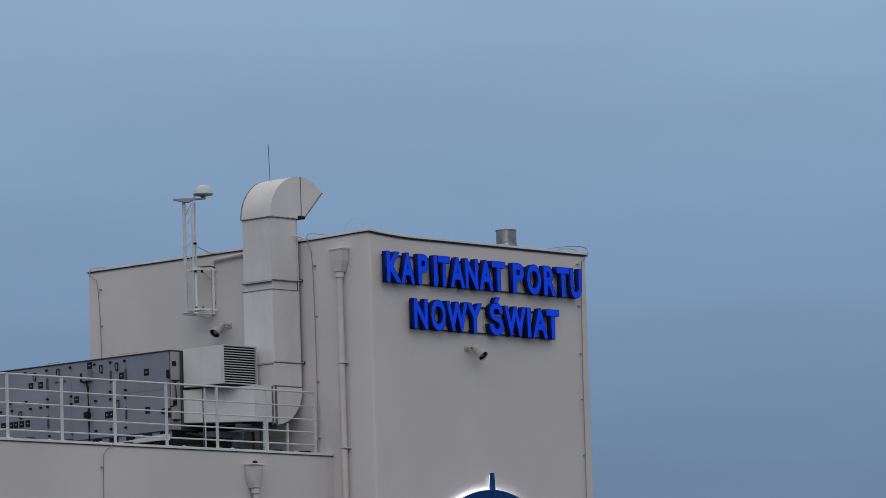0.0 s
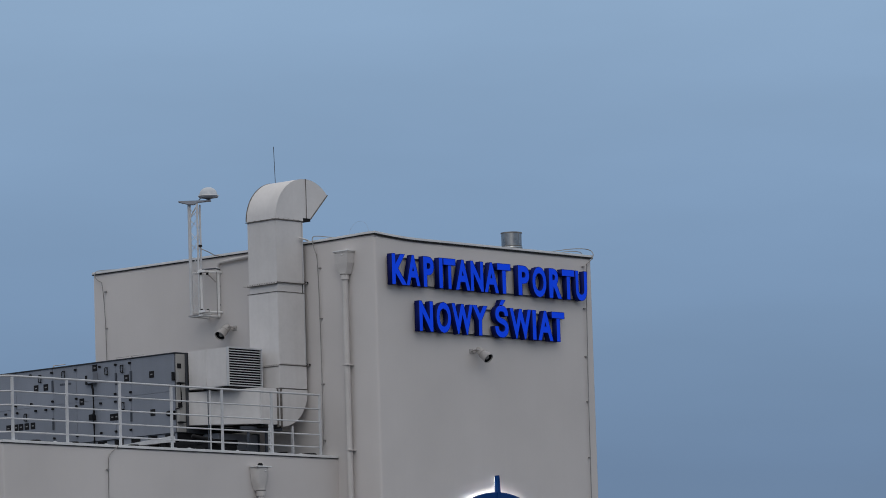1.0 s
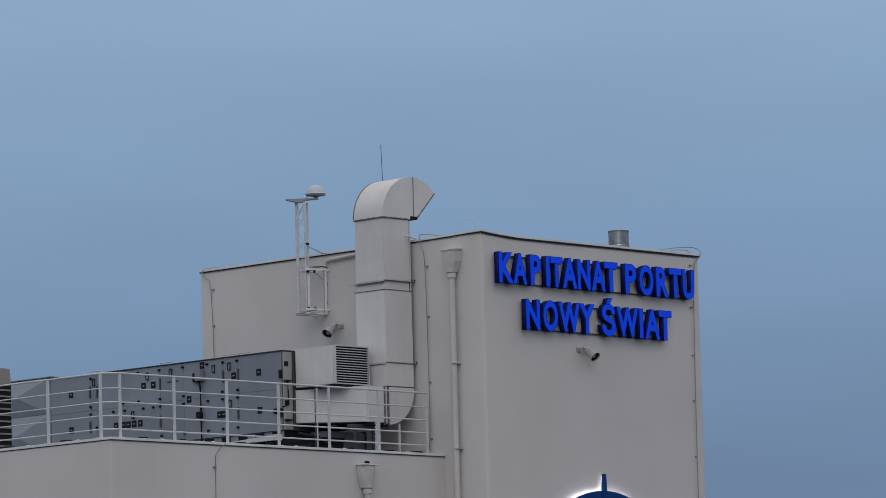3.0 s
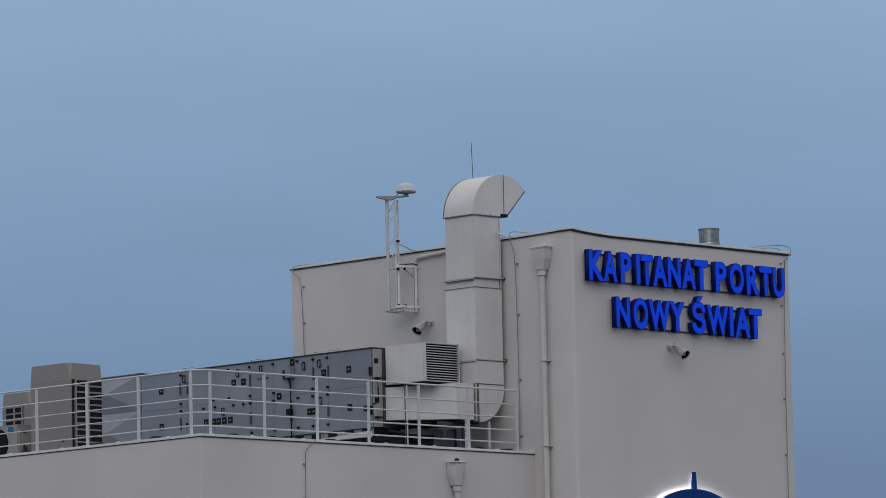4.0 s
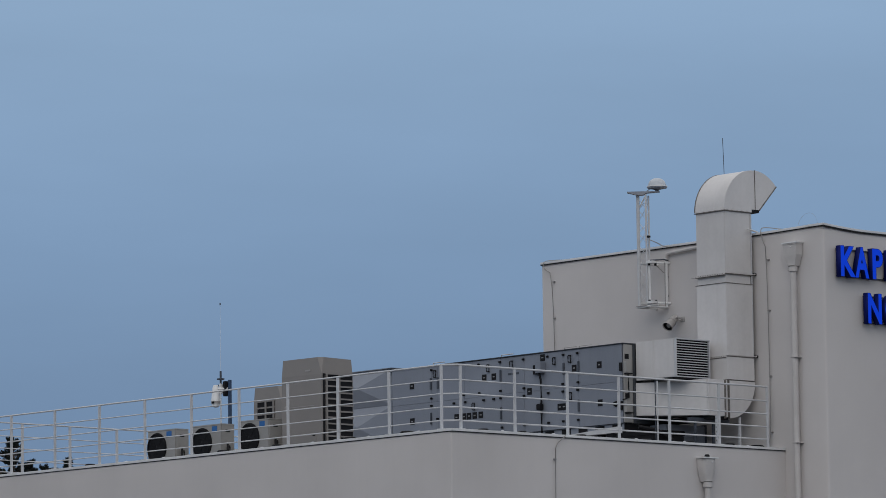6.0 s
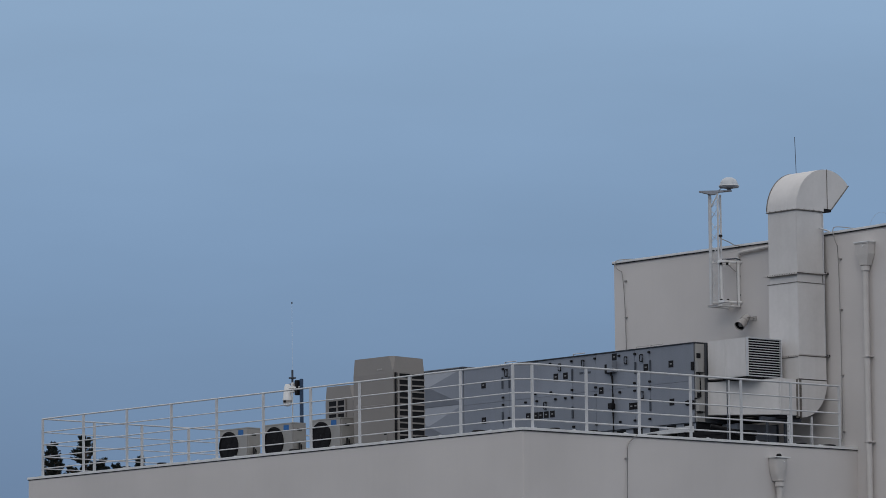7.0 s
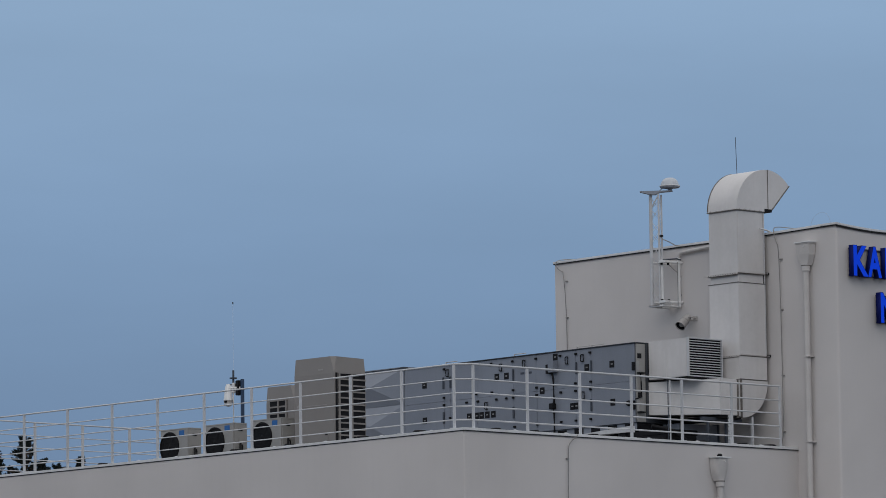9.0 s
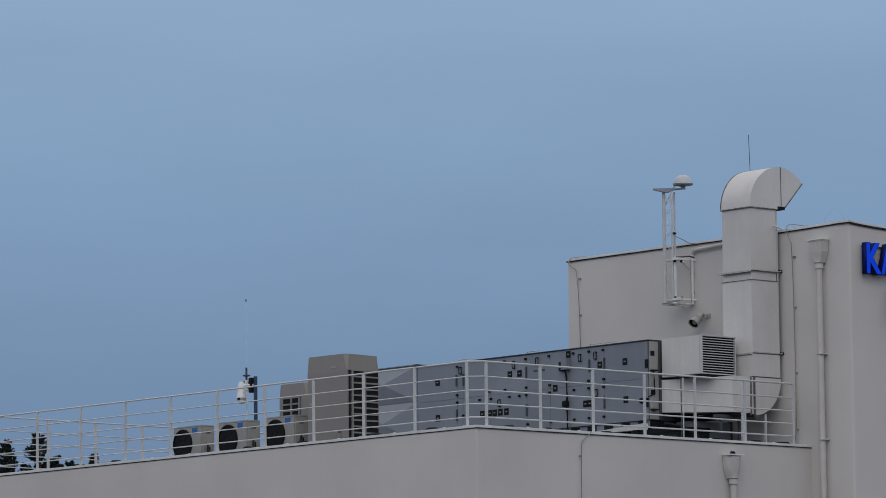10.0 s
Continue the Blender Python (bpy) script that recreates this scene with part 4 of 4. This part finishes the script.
for z in (0.08, 0.78):
    for x, y in ((-0.03, -0.165), (0.10, -0.205)):
        part("u_bolt", box(x - 0.016, x + 0.016, y - 0.02, y + 0.02, z - 0.03, z + 0.03, 0.004), BLACK, mast)
for z in (0.20, 0.55, 0.80):
    part("pipe_clip", box(0.36, 0.40, -0.245, -0.215, z - 0.02, z + 0.02, 0.004), STEEL, mast)
part("stay_wire", tube([(0.12, -0.20, 0.76), (0.26, -0.27, 0.62)], 0.010, sides=5), HORN, mast)
part("thin_edge_bar", tube([(0.30, -0.25, 0.0), (0.30, -0.25, 0.82)], 0.007, sides=6), ROD, mast)
part("edge_bar", tube([(0.02, -0.125, -0.02), (0.02, -0.125, 0.86)], 0.027), DOME, mast, smooth=True)
part("hook", tube([(0.02, -0.14, 0.85), (0.28, -0.25, 0.875), (0.38, -0.26, 0.86)], 0.014), STEEL, mast)
top = part("top_plate", plate([(-0.31, 2.155), (0.30, 2.155), (0.30, 2.142), (0.06, 2.125), (-0.02, 2.085), (-0.10, 2.085), (-0.31, 2.138)], "y", -0.07, 0.07), SHEET, mast, "grey-blue steel top plate")
top.location, top.rotation_euler = (0.03, 0.0, 0.0), (0, 0, radians(-47))
part("stay", tube([(0, 0.10, 1.86), (0, -0.08, 2.07)], 0.013), DOME, mast)
dm = thing("satellite_dome", (-0.215, 4.035, 13.195), "white weatherproof aerial dome on the mast plate", "aerial dome")
part("stem", tube([(0, 0, 0.010), (0, 0, 0.06)], 0.04), SHEET, dm)
part("foot", turned([(0.06, 0.05), (0.17, 0.075), (0.245, 0.085), (0.25, 0.11), (0.24, 0.115), (0.0, 0.115)], Matrix.Diagonal((0.74, 0.74, 0.8, 1)), sides=28), SHEET, dm, smooth=True)
part("dome", turned([(0.232, 0.112), (0.23, 0.16), (0.205, 0.23), (0.155, 0.285), (0.09, 0.315), (0.0, 0.325)], Matrix.Diagonal((0.74, 0.74, 0.8, 1)), sides=28), RADOME, dm, smooth=True)
part("rim_ring", turned([(0.250, 0.112), (0.262, 0.114), (0.262, 0.136), (0.236, 0.138)], Matrix.Diagonal((0.74, 0.74, 0.8, 1)), sides=28), DOME, dm, smooth=True)
part("cable", tube([(-0.02, 0.03, 0.07), (-0.06, 0.12, 0.075), (-0.07, 0.20, 0.03), (-0.06, 0.22, 0.0)], 0.008, sides=6), HORN, dm, smooth=True)
fl = thing("lamp_arm", (-0.40, 3.97, 12.345), "small dark fitting on a bent cable beside the mast", "fitting")
part("head", turned([(0.0, 0.03), (0.045, 0.02), (0.05, -0.01), (0.0, -0.02)], pose(0, 0.14, 0.0), sides=14), BLACK, fl, smooth=True)
part("cable", tube([(0, 0.13, -0.01), (0.0, 0.09, -0.06), (0.08, -0.01, -0.12), (0.20, -0.04, -0.175), (0.34, -0.06, -0.185), (0.46, -0.08, -0.165)], 0.009, sides=6), ROD, fl, smooth=True)
cd = thing("wall_conduit", (-0.04, 2.50, 11.98), "pale conduit pipe bent down the tower wall", "conduit")
part("pipe", tube([(-0.02, 0.0, 0.13), (-0.02, 1.36, 0.067), (-0.02, 1.45, 0.05), (-0.02, 1.485, -0.02)], 0.033), GUTTER, cd, smooth=True)
part("down_leg", tube([(-0.02, 1.485, -0.01), (-0.02, 1.49, -0.95)], 0.030), DOME, cd, smooth=True)

# ---- things on the roof deck ----
tray = thing("cable_tray", (-3.3, 2.02, DECK), "white sheet metal cable tray sloping over the roof deck", "cable tray")
part("tray", plate([(0.0, 0.365), (0.0, 0.475), (1.35, 0.405), (1.35, 0.375)], "x", 0.0, 0.12), WHITE, tray)
for y in (0.15, 1.1):
    part("block", box(0.02, 0.10, y, y + 0.15, 0.0, 0.375), BLACK, tray)
strut = thing("support_strut", (-1.31, 1.5, DECK), "perforated steel strut standing behind the railing", "strut")
part("strut", box(-0.02, 0.02, -0.02, 0.02, 0.0, 0.72), WHITE, strut)
for i in range(7):
    part("slot", box(-0.0225, -0.0205, -0.006, 0.006, 0.18 + i * 0.08, 0.21 + i * 0.08), BLACK, strut)
pole = thing("pipe_pole", (-2.36, 2.0, DECK), "thin dark pipe pole beside the duct", "pipe")
part("pipe", tube([(0, 0, 0), (0, 0, 1.34)], 0.010), STEEL, pole)
part("conduit", tube([(0.05, 0, 0), (0.05, 0, 1.34)], 0.013), WHITE, pole)
hose = thing("drain_hose", (-2.0, 2.2, DECK), "black flexible hose on the roof deck", "hose")
part("hose", tube([(-0.3, 0.3, 0.55), (0.0, 0.1, 0.48), (0.2, -0.05, 0.30), (0.3, -0.1, 0.12), (0.55, -0.15, 0.03)], 0.035), BLACK, hose, smooth=True)
rnd = random.Random(4)
blocks = [(x, 1.30) for x in (-7.2, -6.3, -4.9, -3.3, -2.2, -1.2, -0.5)] + [(-7.97, y) for y in (2.4, 3.9, 5.9, 7.4, 11.3, 12.4)]
for x, y in blocks:
    w = rnd.uniform(0.09, 0.14)
    s = thing("rod_support", (x, y, CURB + 0.04), "small black block that holds the roof conductor", "block", "conductor blocks on the roof edge")
    part("block", turned([(w, 0.0), (w, 0.02), (w * 0.8, 0.045), (0.0, 0.05)], pose(0, 0, 0), sides=14), BLACK, s, smooth=True)


for x, y in [(x, 1.14) for x in (-6.9, -5.7, -3.7, -2.5, -0.9)] + [(-8.06, y) for y in (2.0, 3.3, 4.8, 6.2, 9.0, 10.1)]:
    s = thing("rod_clip", (x, y, CURB + 0.04), "small pale clip for the conductor on the coping", "clip", "conductor clips on the roof edge")
    part("foot", box(-0.05, 0.05, -0.035, 0.035, 0.0, 0.010, 0.003), COPING, s)
    part("saddle", turned([(0.03, 0.010), (0.025, 0.022), (0.0, 0.026)], pose(0, 0, 0), sides=12), WHITE, s, smooth=True)


# ---- far trees ----
def pine(at, height, crown, seed, bare=0.4):
    r = random.Random(seed)
    ob = thing("pine_tree", at, "dark distant pine tree with an uneven crown", "tree", "far pine trees")
    limbs, leaves = bmesh.new(), bmesh.new()
    line = [(0, 0, 0), (0.08, 0, height * 0.3), (-0.05, 0.05, height * 0.6), (0, 0, height * 0.8), (0, 0, height * 0.97)]
    for (p, q), w in zip(zip(line, line[1:]), (0.17, 0.13, 0.09, 0.04)):
        tube([p, q], w, bm=limbs, sides=7)
    z = height * bare
    while z < height - 0.02:
        near_top = height - z
        for k in range(5):
            a = r.uniform(0, math.tau)
            reach = crown * min(1.5, 0.22 + near_top * 1.05) * r.uniform(0.35, 1.15)
            root = Vector((0, 0, z - 0.05))
            end = Vector((math.cos(a) * reach, math.sin(a) * reach, z + reach * r.uniform(-0.1, 0.45)))
            tube([root, end], 0.014, bm=limbs, sides=4)
            for j in range(3 if near_top < 2.0 else 2):
                # a shoot that turns upwards, bristling with needles
                start = root.lerp(end, r.uniform(0.45, 1.0))
                shoot = Vector((math.cos(a) * 0.5 + r.gauss(0, 0.4), math.sin(a) * 0.5 + r.gauss(0, 0.4), r.uniform(0.3, 1.1))).normalized() * r.uniform(0.06, 0.15)
                for q in range(60):
                    c = start + shoot * r.uniform(0.0, 1.0)
                    d = (shoot.normalized() * 0.7 + Vector((r.gauss(0, 0.7), r.gauss(0, 0.7), r.gauss(0, 0.7)))).normalized()
                    w = d.cross(Vector((r.random(), r.random(), r.random()))).normalized() * 0.0095
                    tip = c + d * r.uniform(0.035, 0.06)
                    leaves.faces.new([leaves.verts.new(p) for p in (c - w, c + w, tip + w * 0.5, tip - w * 0.5)])
        z += 0.075 if near_top < 2.0 else 0.25
    part("trunk", limbs, BARK, ob)
    tagged(part("crown", leaves, LEAF, ob), kind="stuff")


pine((19.82, 50.8, 0), 12.60, 0.40, 1, 0.5)
pine((18.62, 50.8, 0), 12.32, 0.36, 2, 0.5)
pine((21.80, 50.8, 0), 12.12, 0.20, 3, 0.5)
pine((20.50, 50.9, 0), 11.95, 0.30, 5, 0.5)
pine((20.95, 50.8, 0), 11.80, 0.25, 7, 0.5)
pine((19.2, 51.4, 0), 11.75, 0.4, 6, 0.5)
